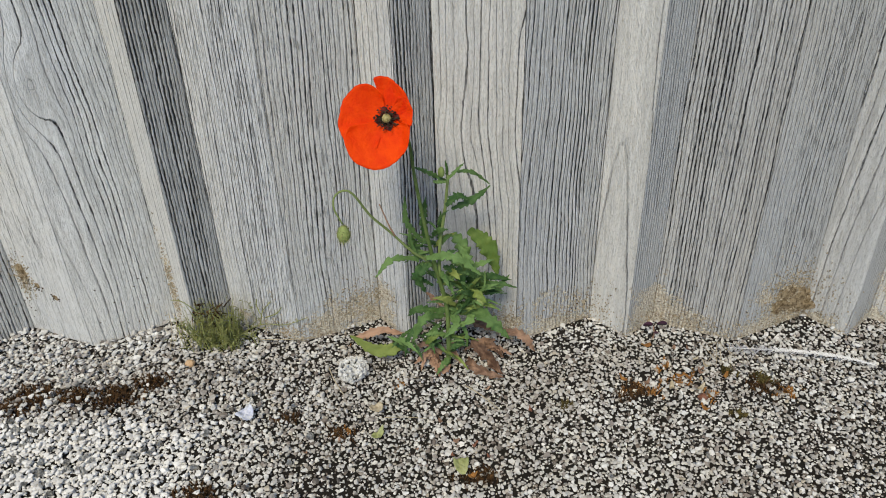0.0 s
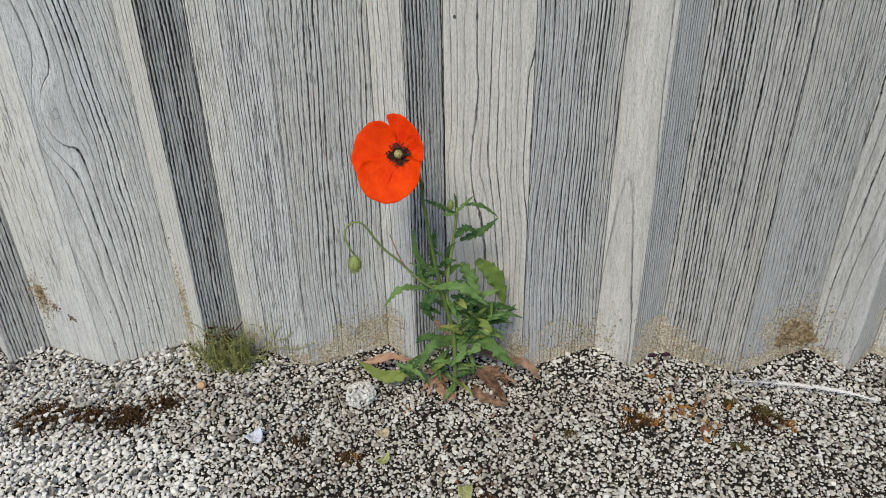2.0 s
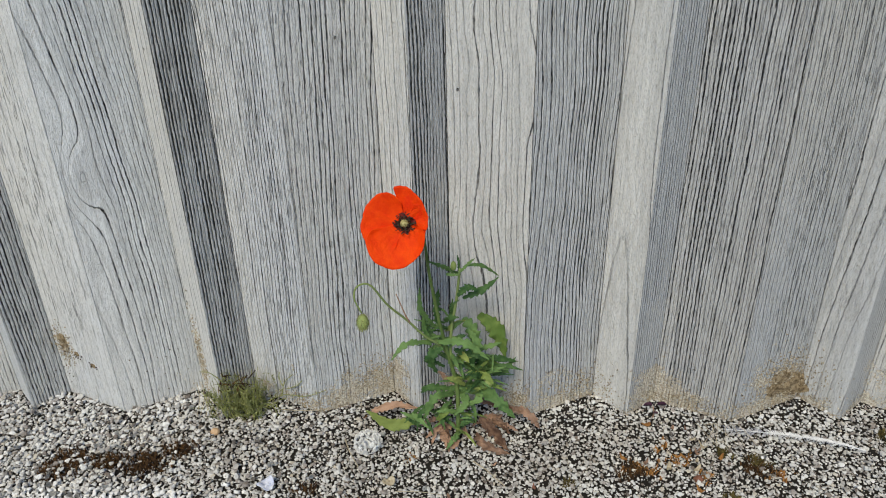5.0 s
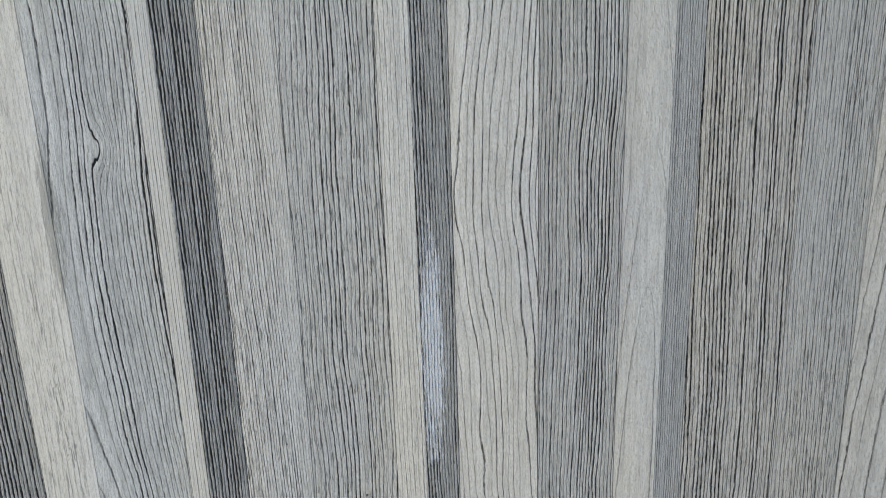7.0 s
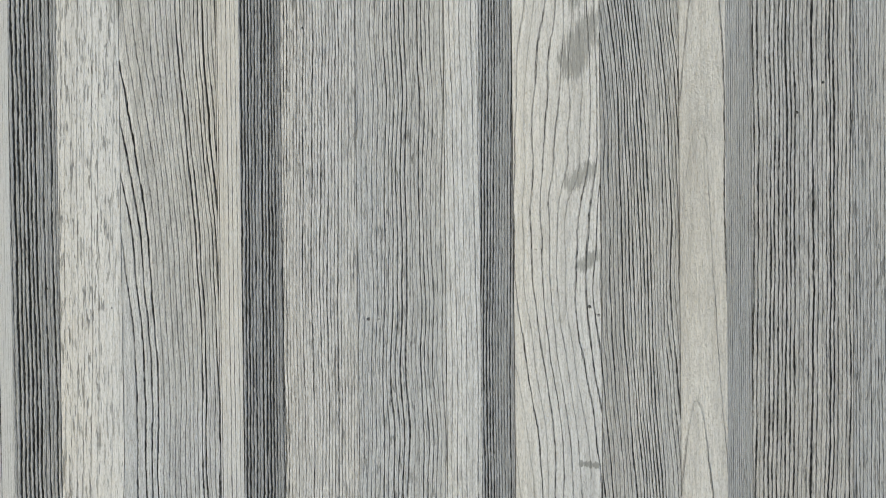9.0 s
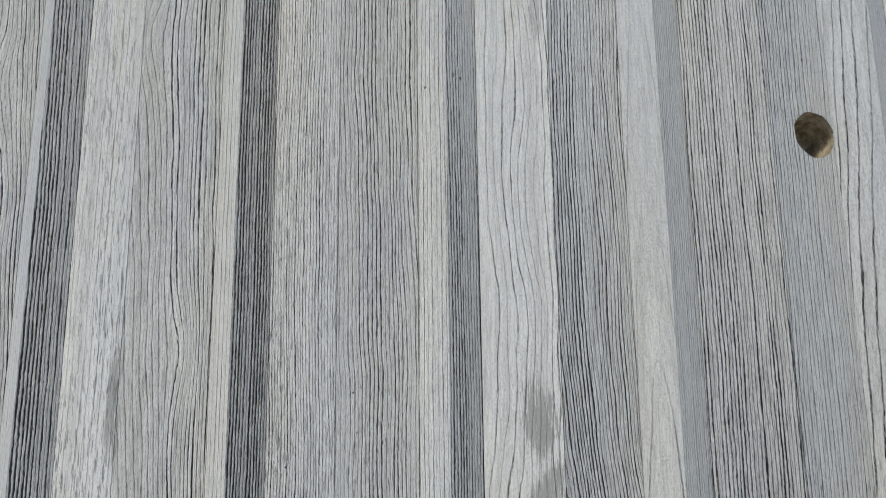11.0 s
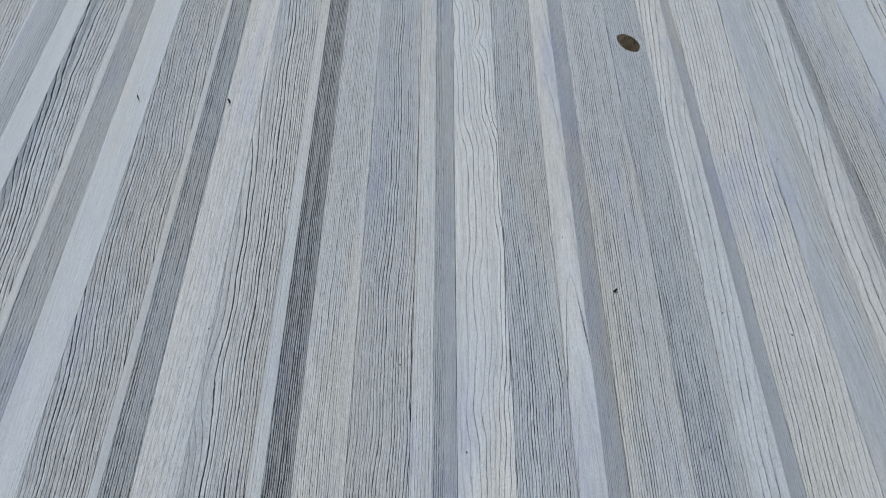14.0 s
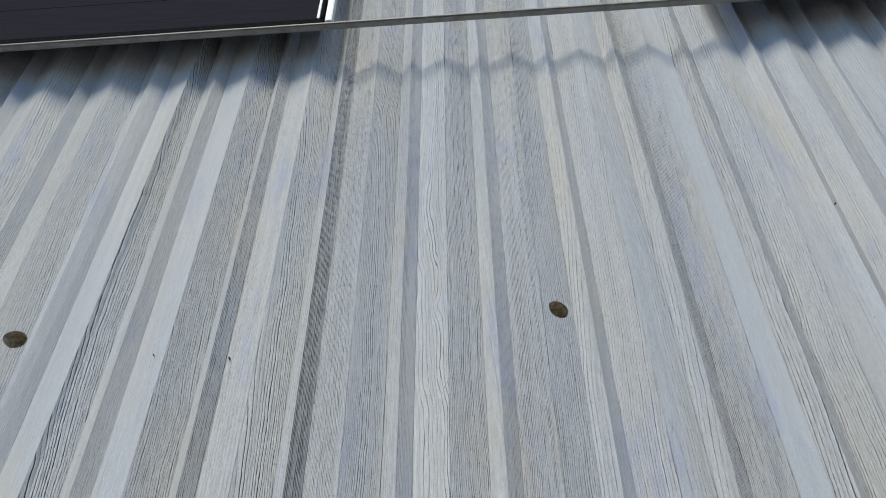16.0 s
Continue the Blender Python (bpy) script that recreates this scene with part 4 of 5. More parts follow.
def pebble_material():
    m = Mat("white_pebble", 0.7)
    rnd = m.t.nodes.new("ShaderNodeObjectInfo").outputs["Random"]
    n = m.noise(m.obj(), 1.6, 4.0)
    c = m.mix(m.smooth(rnd, 0.1, 0.7), (0.50, 0.49, 0.47), (0.84, 0.84, 0.83))
    m.color(m.mix(m.smooth(n, 0.45, 0.8, 0.0, 0.4), c, (0.40, 0.38, 0.35)))
    m.normal(m.bump(n, 0.1))
    return m.m


PEBBLE = pebble_material()


def tufts(name, spots, count, material, length, label, category, seed):
    """Low moss: very many short pointed blades in loose cushions."""
    r, verts, faces = random.Random(seed), [], []
    for mx, my, mr in spots:
        for _ in range(int(count * mr * mr * 1e4 / 2)):
            px, py = r.gauss(mx, mr * 0.55), r.gauss(my, mr * 0.42)
            if py > on_wall(px) - 0.002:
                continue
            z = ground_z(px, py)
            for _ in range(5):
                a, out, h = r.uniform(0, 6.283), r.uniform(0.2, 1.0), length * r.uniform(0.5, 1.2)
                side = Vector((-math.sin(a), math.cos(a), 0)) * 0.00045
                foot = Vector((px + r.gauss(0, 0.0012), py + r.gauss(0, 0.0012), z))
                mid = foot + Vector((math.cos(a) * out * h * 0.4, math.sin(a) * out * h * 0.4, h * 0.7))
                tip = foot + Vector((math.cos(a) * out * h, math.sin(a) * out * h, h * 0.95))
                k = len(verts)
                verts.extend([foot - side, foot + side, mid + side * 1.5, mid - side * 1.5, tip])
                faces.extend([(k, k + 1, k + 2, k + 3), (k + 3, k + 2, k + 4)])
    return tagged(link_mesh(name, verts, faces, material), label, category, kind="stuff")


tufts("moss", MOSS_SPOTS, 60, MOSS, 0.0048, "dry dark brown moss cushions among the chippings", "moss", 5)
tufts("moss", [(0.505, -0.055, 0.009), (0.478, -0.048, 0.006), (0.335, -0.09, 0.005), (0.64, -0.02, 0.010), (0.47, -0.10, 0.005)], 85, MOSS_GREEN, 0.005, "olive green moss between white chippings", "moss", 6)
tufts("lichen", [(0.427, -0.040, 0.007), (0.436, -0.058, 0.011), (0.455, -0.078, 0.010), (0.418, -0.046, 0.006), (0.148, -0.010, 0.004),
                 (0.19, -0.062, 0.006), (0.157, -0.118, 0.007), (0.40, -0.07, 0.012), (0.52, -0.075, 0.010)], 26, MOSS_ORANGE, 0.0042,
      "rust-orange lichen crumbs on the chippings", "lichen", 8)


# ---------------------------------------------------------------- the poppy
poppy = empty("poppy", (0.233, -0.030, 0.0), label="red poppy with hairy green stems and lobed leaves by the wall",
              category="flower")


def leaf(name, material, p0, p1, p2, width, lobed=1.0, crumple=1.0):
    """A poppy leaf along a bent midrib: toothed edge, a fold at the rib, a wavy blade with real thickness."""
    n = 40
    line = spline((p0, p1, p2), n)
    seed = rng.uniform(0, 50)
    view = Vector((0.0, -0.80, 0.60))
    verts, faces = [], []
    for i, c in enumerate(line):
        u = i / n
        way = (line[min(i + 1, n)] - line[max(i - 1, 0)]).normalized()
        side = way.cross(view)
        side = side.normalized() if side.length > 0.05 else Vector((1, 0, 0))
        up = side.cross(way).normalized()
        body = math.sin(math.pi * min(1.0, 0.06 + 0.94 * u) ** 0.9) ** 0.8
        tooth = 1.0 - 0.58 * lobed * ((u * 7.0 + seed + 0.7 * noise.noise(Vector((u * 6, seed, 9)))) % 1.0) ** 1.1
        half = 0.5 * width * max(0.05, body) * tooth
        wave = 0.16 * crumple * width * noise.noise(Vector((u * 5, seed, 0)))
        twist = 0.5 * crumple * noise.noise(Vector((seed, u * 2.0 * crumple, 4.0)))
        s2 = side * math.cos(twist) + up * math.sin(twist)
        u2 = up * math.cos(twist) - side * math.sin(twist)
        for q in (-1.0, -0.5, 0.0, 0.5, 1.0):
            rip = 0.055 * crumple * width * (math.sin(u * 30 + q * 2 + seed) * abs(q) + (crumple - 1) * noise.noise(Vector((u * 9, q * 2, seed))))
            verts.append(c + s2 * (half * q) + u2 * (0.22 * (2 * crumple - 1) * half * abs(q) + wave * q + rip - (0.05 * width if q == 0 else 0)))
    for i in range(n):
        for j in range(4):
            a = i * 5 + j
            faces.append((a, a + 1, a + 6, a + 5))
    ob = link_mesh(name, verts, faces, material, None, True)
    sol = ob.modifiers.new("thickness", 'SOLIDIFY')
    sol.thickness = 0.0004
    return under(poppy, ob)


def green_leaf(a, b, c, w):
    return leaf("leaf", LEAF, a, b, c, w)


def pale_leaf(a, b, c, w):
    return leaf("leaf", LEAF_PALE, a, b, c, w, 0.6)


def withered_leaf(a, b, c, w):
    ob = leaf("withered_leaf", LEAF_DRY, a, b, c, w * 1.2, 0.8, 2.2)
    ob["label"] = "shrivelled brown dead leaf"
    return ob


def stalk(name, pts, r0, r1, material=None, hairs=0):
    v, f = tube(pts, r0, r1, 28, 8)
    line = spline(pts, 40)
    r = random.Random(len(pts) * 31 + hairs)
    for _ in range(hairs):
        c = line[r.randrange(2, 40)]
        d = Vector((r.gauss(0, 1), r.gauss(0, 1), r.gauss(0, 0.6))).normalized()
        s = d.cross(Vector((0.2, 0.3, 0.9))).normalized() * 0.00012
        k = len(v)
        v.extend([c - s, c + s, c + d * r.uniform(0.0018, 0.0034)])
        f.append((k, k + 1, k + 2))
    return under(poppy, link_mesh(name, v, f, material or STEM, None, True))


stalk("stem", [(0.209, -0.086, 0.246), (0.216, -0.080, 0.231), (0.218, -0.07, 0.199), (0.224, -0.055, 0.144), (0.231, -0.045, 0.1),
               (0.237, -0.042, 0.068), (0.238, -0.046, 0.030), (0.236, -0.036, -0.01)], 0.0009, 0.0023, None, 150)
stalk("side_stem", [(0.241, -0.045, 0.189), (0.238, -0.045, 0.161), (0.233, -0.045, 0.127), (0.232, -0.045, 0.1)], 0.0011, 0.0015, None, 60)
stalk("bud_stem", [(0.166, -0.085, 0.170), (0.161, -0.085, 0.183), (0.163, -0.082, 0.192), (0.173, -0.08, 0.193), (0.184, -0.07, 0.169),
                   (0.197, -0.06, 0.149), (0.212, -0.055, 0.129), (0.223, -0.048, 0.116), (0.230, -0.045, 0.104)], 0.0006, 0.0012, None, 130)
stalk("dry_stalk", [(0.19, -0.06, 0.173), (0.196, -0.06, 0.155), (0.2, -0.06, 0.146)], 0.0004, 0.0008, LEAF_DRY)
stalk("side_stem", [(0.237, -0.03, 0.062), (0.253, -0.03, 0.075), (0.269, -0.03, 0.084)], 0.0012, 0.0008, None, 30)


def bud():
    bm = bmesh.new()
    bmesh.ops.create_uvsphere(bm, u_segments=20, v_segments=14, radius=1.0)
    for v in bm.verts:
        taper = 1.0 - 0.18 * max(0.0, v.co.z)
        v.co = Vector((0.166 + v.co.x * 0.0049 * taper, -0.085 + v.co.y * 0.0049 * taper, 0.1620 + v.co.z * 0.0066))
    body = under(poppy, part("bud", bm, BUD, None, "nodding hairy green bud", True))
    r, verts, faces = random.Random(4), [], []
    for _ in range(420):
        d = Vector((r.gauss(0, 1), r.gauss(0, 1), r.gauss(0, 1))).normalized()
        c = Vector((0.166 + d.x * 0.0045, -0.085 + d.y * 0.0045, 0.1620 + d.z * 0.0064))
        s = d.cross(Vector((0.1, 0.2, 0.97))).normalized() * 0.00026
        tip = c + d * r.uniform(0.0012, 0.0024) - Vector((0, 0, 0.0008))
        k = len(verts)
        verts.extend([c - s, c + s, tip])
        faces.append((k, k + 1, k + 2))
    hair = link_mesh("bristles", verts, faces, WEED)
    hair.parent = body
    hair.matrix_parent_inverse = body.matrix_basis.inverted()
    hair.matrix_basis = Matrix.Identity(4)


bud()


def closed_bud(c, r, tall):
    """A small closed bud, pale green, between the upper leaves."""
    bm = bmesh.new()
    bmesh.ops.create_uvsphere(bm, u_segments=14, v_segments=10, radius=1.0)
    for v in bm.verts:
        rib = 1 + 0.07 * math.cos(5 * math.atan2(v.co.y, v.co.x))
        v.co = Vector(c) + Vector((v.co.x * r * rib, v.co.y * r * rib, v.co.z * tall * (1.0 + 0.25 * max(0.0, v.co.z))))
    under(poppy, part("closed_bud", bm, BUD, None, "small closed pale green bud", True))


closed_bud((0.2655, -0.050, 0.079), 0.0042, 0.0046)
closed_bud((0.2360, -0.050, 0.1935), 0.0026, 0.0038)

# the open flower: petals spread in a shallow cup that faces away from the wall
FLOWER = Vector((0.2035, -0.0895, 0.2500))
F_AXIS = Vector((0.03, -0.93, 0.36)).normalized()
F_RIGHT = Vector((0, 0, 1)).cross(F_AXIS).normalized() * 1.0
F_UP = F_AXIS.cross(F_RIGHT).normalized()


def oval(a):
    """Distance from the flower's middle to its oval outline, whose centre lies off to one side."""
    cx, cy, rx, ry = -0.0073, -0.0028, 0.0238, 0.0298
    c, q = math.cos(a), math.sin(a)
    k2 = (c / rx) ** 2 + (q / ry) ** 2
    k1 = -2 * (c * cx / rx ** 2 + q * cy / ry ** 2)
    k0 = (cx / rx) ** 2 + (cy / ry) ** 2 - 1
    return (-k1 + math.sqrt(k1 * k1 - 4 * k2 * k0)) / (2 * k2)


def petal(mid, half, grow, cup, back, seed, edge, sharp=7.0):
    """One petal: a fan round the flower's middle with a ruffled, slightly uneven rim."""
    na, nr = 44, 16
    verts, faces = [], []
    for i in range(na + 1):
        q = -1 + 2 * i / na
        a = radians(mid + half * q)
        rim = oval(a) * grow * (1 - edge * abs(q) ** sharp) * (1 + 0.05 * noise.noise(Vector((q * 3.5, seed, 0))) + 0.016 * noise.noise(Vector((q * 14, seed, 3))))
        for j in range(nr + 1):
            u = 0.06 + 0.94 * j / nr
            rr = rim * u
            lift = cup * u * u - back + 0.0022 * u * noise.noise(Vector((q * 2.2, u * 2, seed))) + 0.0004 * u * noise.noise(Vector((q * 16, u, seed)))
            verts.append(FLOWER + F_RIGHT * (rr * math.cos(a)) + F_UP * (rr * math.sin(a)) + F_AXIS * lift)
    w = nr + 1
    for i in range(na):
        for j in range(nr):
            faces.append((i * w + j, (i + 1) * w + j, (i + 1) * w + j + 1, i * w + j + 1))
    ob = link_mesh("petal", verts, faces, PETAL, None, True)
    sol = ob.modifiers.new("thickness", 'SOLIDIFY')
    sol.thickness = 0.00025
    return under(poppy, ob)


petal(174, 76, 0.99, 0.0050, 0.0018, 1.0, 0.42, 3.5)
petal(268, 78, 1.0, 0.0075, 0.0006, 2.0, 0.25)
petal(44, 63, 1.06, 0.0056, 0.0030, 3.0, 0.14)
petal(4, 58, 0.93, 0.0052, 0.0040, 4.0, 0.2)


def flower_middle():
    bm = bmesh.new()
    bmesh.ops.create_uvsphere(bm, u_segments=20, v_segments=10, radius=1.0)
    frame_of = Matrix((F_RIGHT, F_UP, F_AXIS)).transposed()
    for v in bm.verts:
        ang = math.atan2(v.co.y, v.co.x)
        rid = 1 + (0.10 * math.cos(ang * 9) if v.co.z > 0.2 else 0)
        v.co = FLOWER + frame_of @ Vector((v.co.x * 0.0031 * rid, v.co.y * 0.0031 * rid, 0.0030 + v.co.z * 0.0030))
    under(poppy, part("seed_capsule", bm, PISTIL, None, "olive ribbed seed capsule", True))
    r, verts, faces = random.Random(9), [], []
    for _ in range(120):
        a, rad, h = r.uniform(0, 6.283), r.uniform(0.0030, 0.0082), r.uniform(0.002, 0.0062)
        base = FLOWER + F_RIGHT * (0.0025 * math.cos(a)) + F_UP * (0.0025 * math.sin(a)) + F_AXIS * 0.0006
        tip = FLOWER + F_RIGHT * (rad * math.cos(a)) + F_UP * (rad * math.sin(a)) + F_AXIS * h
        tube([base, (base + tip) / 2 + F_AXIS * 0.0006, tip], 0.00012, 0.00012, 3, 3, verts, faces)
        tube([tip - F_RIGHT * 0.0005, tip + F_UP * 0.0002, tip + F_RIGHT * 0.0005], 0.00045, 0.00035, 2, 5, verts, faces)
    under(poppy, link_mesh("stamens", verts, faces, STAMEN, None, False, "ring of dark stamens"))
    verts, faces = [FLOWER + F_AXIS * 0.0004], []
    for i in range(36):
        a = 2 * math.pi * i / 36
        rad = 0.0062 + 0.0018 * math.sin(4 * a + 0.6) + 0.0006 * noise.noise(Vector((a * 3, 0, 0)))
        verts.append(FLOWER + F_RIGHT * (rad * math.cos(a)) + F_UP * (rad * math.sin(a)) + F_AXIS * 0.0009)
    faces = [(0, 1 + i, 1 + (i + 1) % 36) for i in range(36)]
    under(poppy, link_mesh("petal_blotch", verts, faces, BLOTCH, None, True, "dark blotch at the petals' base"))


flower_middle()

# leaves: foot, middle, tip, breadth
green_leaf((0.218, -0.045, 0.117), (0.197, -0.065, 0.128), (0.184, -0.07, 0.115), 0.0066)
pale_leaf((0.202, -0.03, 0.018), (0.176, -0.04, 0.02), (0.154, -0.045, 0.04), 0.0127)
green_leaf((0.253, -0.03, 0.062), (0.271, -0.055, 0.065), (0.289, -0.06, 0.048), 0.0146)
pale_leaf((0.256, -0.012, 0.124), (0.272, -0.014, 0.109), (0.281, -0.016, 0.081), 0.017)
green_leaf((0.243, -0.02, 0.126), (0.252, -0.025, 0.112), (0.256, -0.025, 0.084), 0.0151)
green_leaf((0.24, -0.045, 0.184), (0.228, -0.05, 0.193), (0.215, -0.055, 0.201), 0.0047)
green_leaf((0.245, -0.045, 0.192), (0.259, -0.04, 0.189), (0.273, -0.03, 0.174), 0.0038)
green_leaf((0.243, -0.045, 0.161), (0.259, -0.04, 0.166), (0.273, -0.03, 0.173), 0.0076)
green_leaf((0.24, -0.045, 0.186), (0.24, -0.045, 0.195), (0.239, -0.045, 0.201), 0.0028)
green_leaf((0.24, -0.05, 0.187), (0.247, -0.05, 0.195), (0.253, -0.05, 0.201), 0.0033)
green_leaf((0.239, -0.05, 0.166), (0.247, -0.05, 0.174), (0.256, -0.05, 0.172), 0.008)
green_leaf((0.24, -0.05, 0.186), (0.232, -0.05, 0.186), (0.23, -0.05, 0.187), 0.0038)
green_leaf((0.222, -0.04, 0.13), (0.221, -0.045, 0.153), (0.224, -0.05, 0.174), 0.008)
green_leaf((0.219, -0.045, 0.133), (0.209, -0.055, 0.155), (0.209, -0.06, 0.179), 0.0061)
green_leaf((0.232, -0.03, 0.124), (0.233, -0.03, 0.139), (0.234, -0.03, 0.151), 0.0057)
green_leaf((0.216, -0.05, 0.116), (0.211, -0.05, 0.133), (0.21, -0.05, 0.147), 0.0057)
green_leaf((0.222, -0.05, 0.12), (0.244, -0.06, 0.127), (0.266, -0.06, 0.11), 0.0094)
green_leaf((0.226, -0.05, 0.115), (0.215, -0.055, 0.107), (0.221, -0.05, 0.087), 0.0109)
green_leaf((0.253, -0.03, 0.087), (0.272, -0.03, 0.09), (0.292, -0.025, 0.083), 0.008)
green_leaf((0.258, -0.03, 0.076), (0.277, -0.03, 0.076), (0.29, -0.02, 0.085), 0.008)
green_leaf((0.245, -0.03, 0.087), (0.255, -0.035, 0.106), (0.246, -0.03, 0.123), 0.0118)
pale_leaf((0.245, -0.04, 0.075), (0.261, -0.05, 0.086), (0.27, -0.055, 0.08), 0.0085)
green_leaf((0.223, -0.045, 0.115), (0.213, -0.04, 0.124), (0.211, -0.04, 0.136), 0.0094)
green_leaf((0.24, -0.03, 0.106), (0.256, -0.025, 0.097), (0.277, -0.02, 0.1), 0.0085)
green_leaf((0.235, -0.04, 0.106), (0.248, -0.045, 0.103), (0.253, -0.045, 0.085), 0.0094)
green_leaf((0.256, -0.03, 0.068), (0.271, -0.04, 0.087), (0.284, -0.04, 0.081), 0.0085)
green_leaf((0.235, -0.035, 0.054), (0.218, -0.05, 0.061), (0.207, -0.05, 0.035), 0.0104)
green_leaf((0.232, -0.035, 0.047), (0.223, -0.045, 0.039), (0.226, -0.05, 0.024), 0.0071)
green_leaf((0.234, -0.03, 0.055), (0.212, -0.035, 0.06), (0.203, -0.03, 0.05), 0.0085)
green_leaf((0.238, -0.035, 0.059), (0.245, -0.05, 0.056), (0.234, -0.055, 0.044), 0.0094)
green_leaf((0.218, -0.04, 0.052), (0.205, -0.05, 0.043), (0.2, -0.05, 0.021), 0.0057)
green_leaf((0.242, -0.03, 0.058), (0.258, -0.045, 0.059), (0.242, -0.05, 0.05), 0.0094)
green_leaf((0.247, -0.035, 0.049), (0.253, -0.04, 0.039), (0.254, -0.04, 0.023), 0.0047)
green_leaf((0.206, -0.04, 0.032), (0.211, -0.045, 0.026), (0.215, -0.045, 0.012), 0.0038)
green_leaf((0.228, -0.03, 0.055), (0.245, -0.04, 0.064), (0.261, -0.045, 0.066), 0.0104)
withered_leaf((0.286, -0.02, 0.026), (0.302, -0.03, 0.028), (0.314, -0.03, 0.011), 0.008)
withered_leaf((0.258, -0.03, 0.024), (0.272, -0.04, 0.011), (0.284, -0.058, 0.008), 0.0109)
withered_leaf((0.254, -0.036, 0.008), (0.263, -0.051, 0.008), (0.285, -0.062, 0.008), 0.0085)
withered_leaf((0.223, -0.038, 0.008), (0.232, -0.051, 0.008), (0.24, -0.05, 0.012), 0.0094)
withered_leaf((0.218, -0.03, 0.01), (0.228, -0.04, 0.006), (0.23, -0.061, 0.008), 0.0057)
withered_leaf((0.154, -0.02, 0.019), (0.175, -0.018, 0.025), (0.199, -0.015, 0.019), 0.0071)
withered_leaf((0.253, -0.015, 0.034), (0.272, -0.02, 0.032), (0.289, -0.02, 0.025), 0.0085)
withered_leaf((0.219, -0.02, 0.067), (0.228, -0.02, 0.058), (0.236, -0.025, 0.055), 0.0047)


# the many small leaves that fill the middle of the plant, each from a stem
STEM_LINE = [(0.0, 0.233), (0.021, 0.233), (0.068, 0.237), (0.10, 0.232), (0.144, 0.226)]


def stem_x(z):
    for (z0, xa), (z1, xb) in zip(STEM_LINE, STEM_LINE[1:]):
        if z <= z1:
            return xa + (xb - xa) * (z - z0) / (z1 - z0)
    return STEM_LINE[-1][1]


for i in range(108):
    low, side_shoot = i % 4 == 0, i % 4 in (1, 2)
    if low:
        z, x, ln = rng.uniform(0.010, 0.040), 0.226 + rng.gauss(0, 0.014), rng.uniform(0.014, 0.026)
    elif side_shoot:
        u = rng.uniform(0.1, 1.0)
        z, x, ln = 0.062 + 0.026 * u + rng.gauss(0, 0.006), 0.240 + 0.030 * u, rng.uniform(0.012, 0.028)
    else:
        z = rng.uniform(0.085, 0.145)
        x, ln = stem_x(z) + rng.gauss(0, 0.003), rng.uniform(0.014, 0.030)
    foot = Vector((x, rng.uniform(-0.046, -0.028), z))
    a = rng.uniform(0, 6.283)
    way = Vector((math.cos(a), -abs(math.sin(a)) * 0.5, rng.uniform(-0.25, 0.9))).normalized()
    tip = foot + way * ln
    tip.y, tip.z = min(tip.y, -0.010), max(tip.z, 0.008)
    mid = (foot + tip) / 2 + Vector((0, -0.002, 0.003))
    thin = rng.random() < 0.5
    (pale_leaf if rng.random() < 0.22 else green_leaf)(foot, mid, tip, rng.uniform(0.0018, 0.0032) if thin else rng.uniform(0.0036, 0.0070))
for i in range(9):
    a, ln = rng.uniform(3.3, 6.1), rng.uniform(0.018, 0.034)
    foot = Vector((0.240 + rng.uniform(-0.03, 0.045), -0.02 + rng.uniform(-0.012, 0.008), 0.010))
    tip = foot + Vector((math.cos(a) * ln, math.sin(a) * ln * 0.8, -0.004))
    withered_leaf(foot, (foot + tip) / 2 + Vector((0, 0, rng.uniform(0.002, 0.006))), tip, rng.uniform(0.004, 0.008))


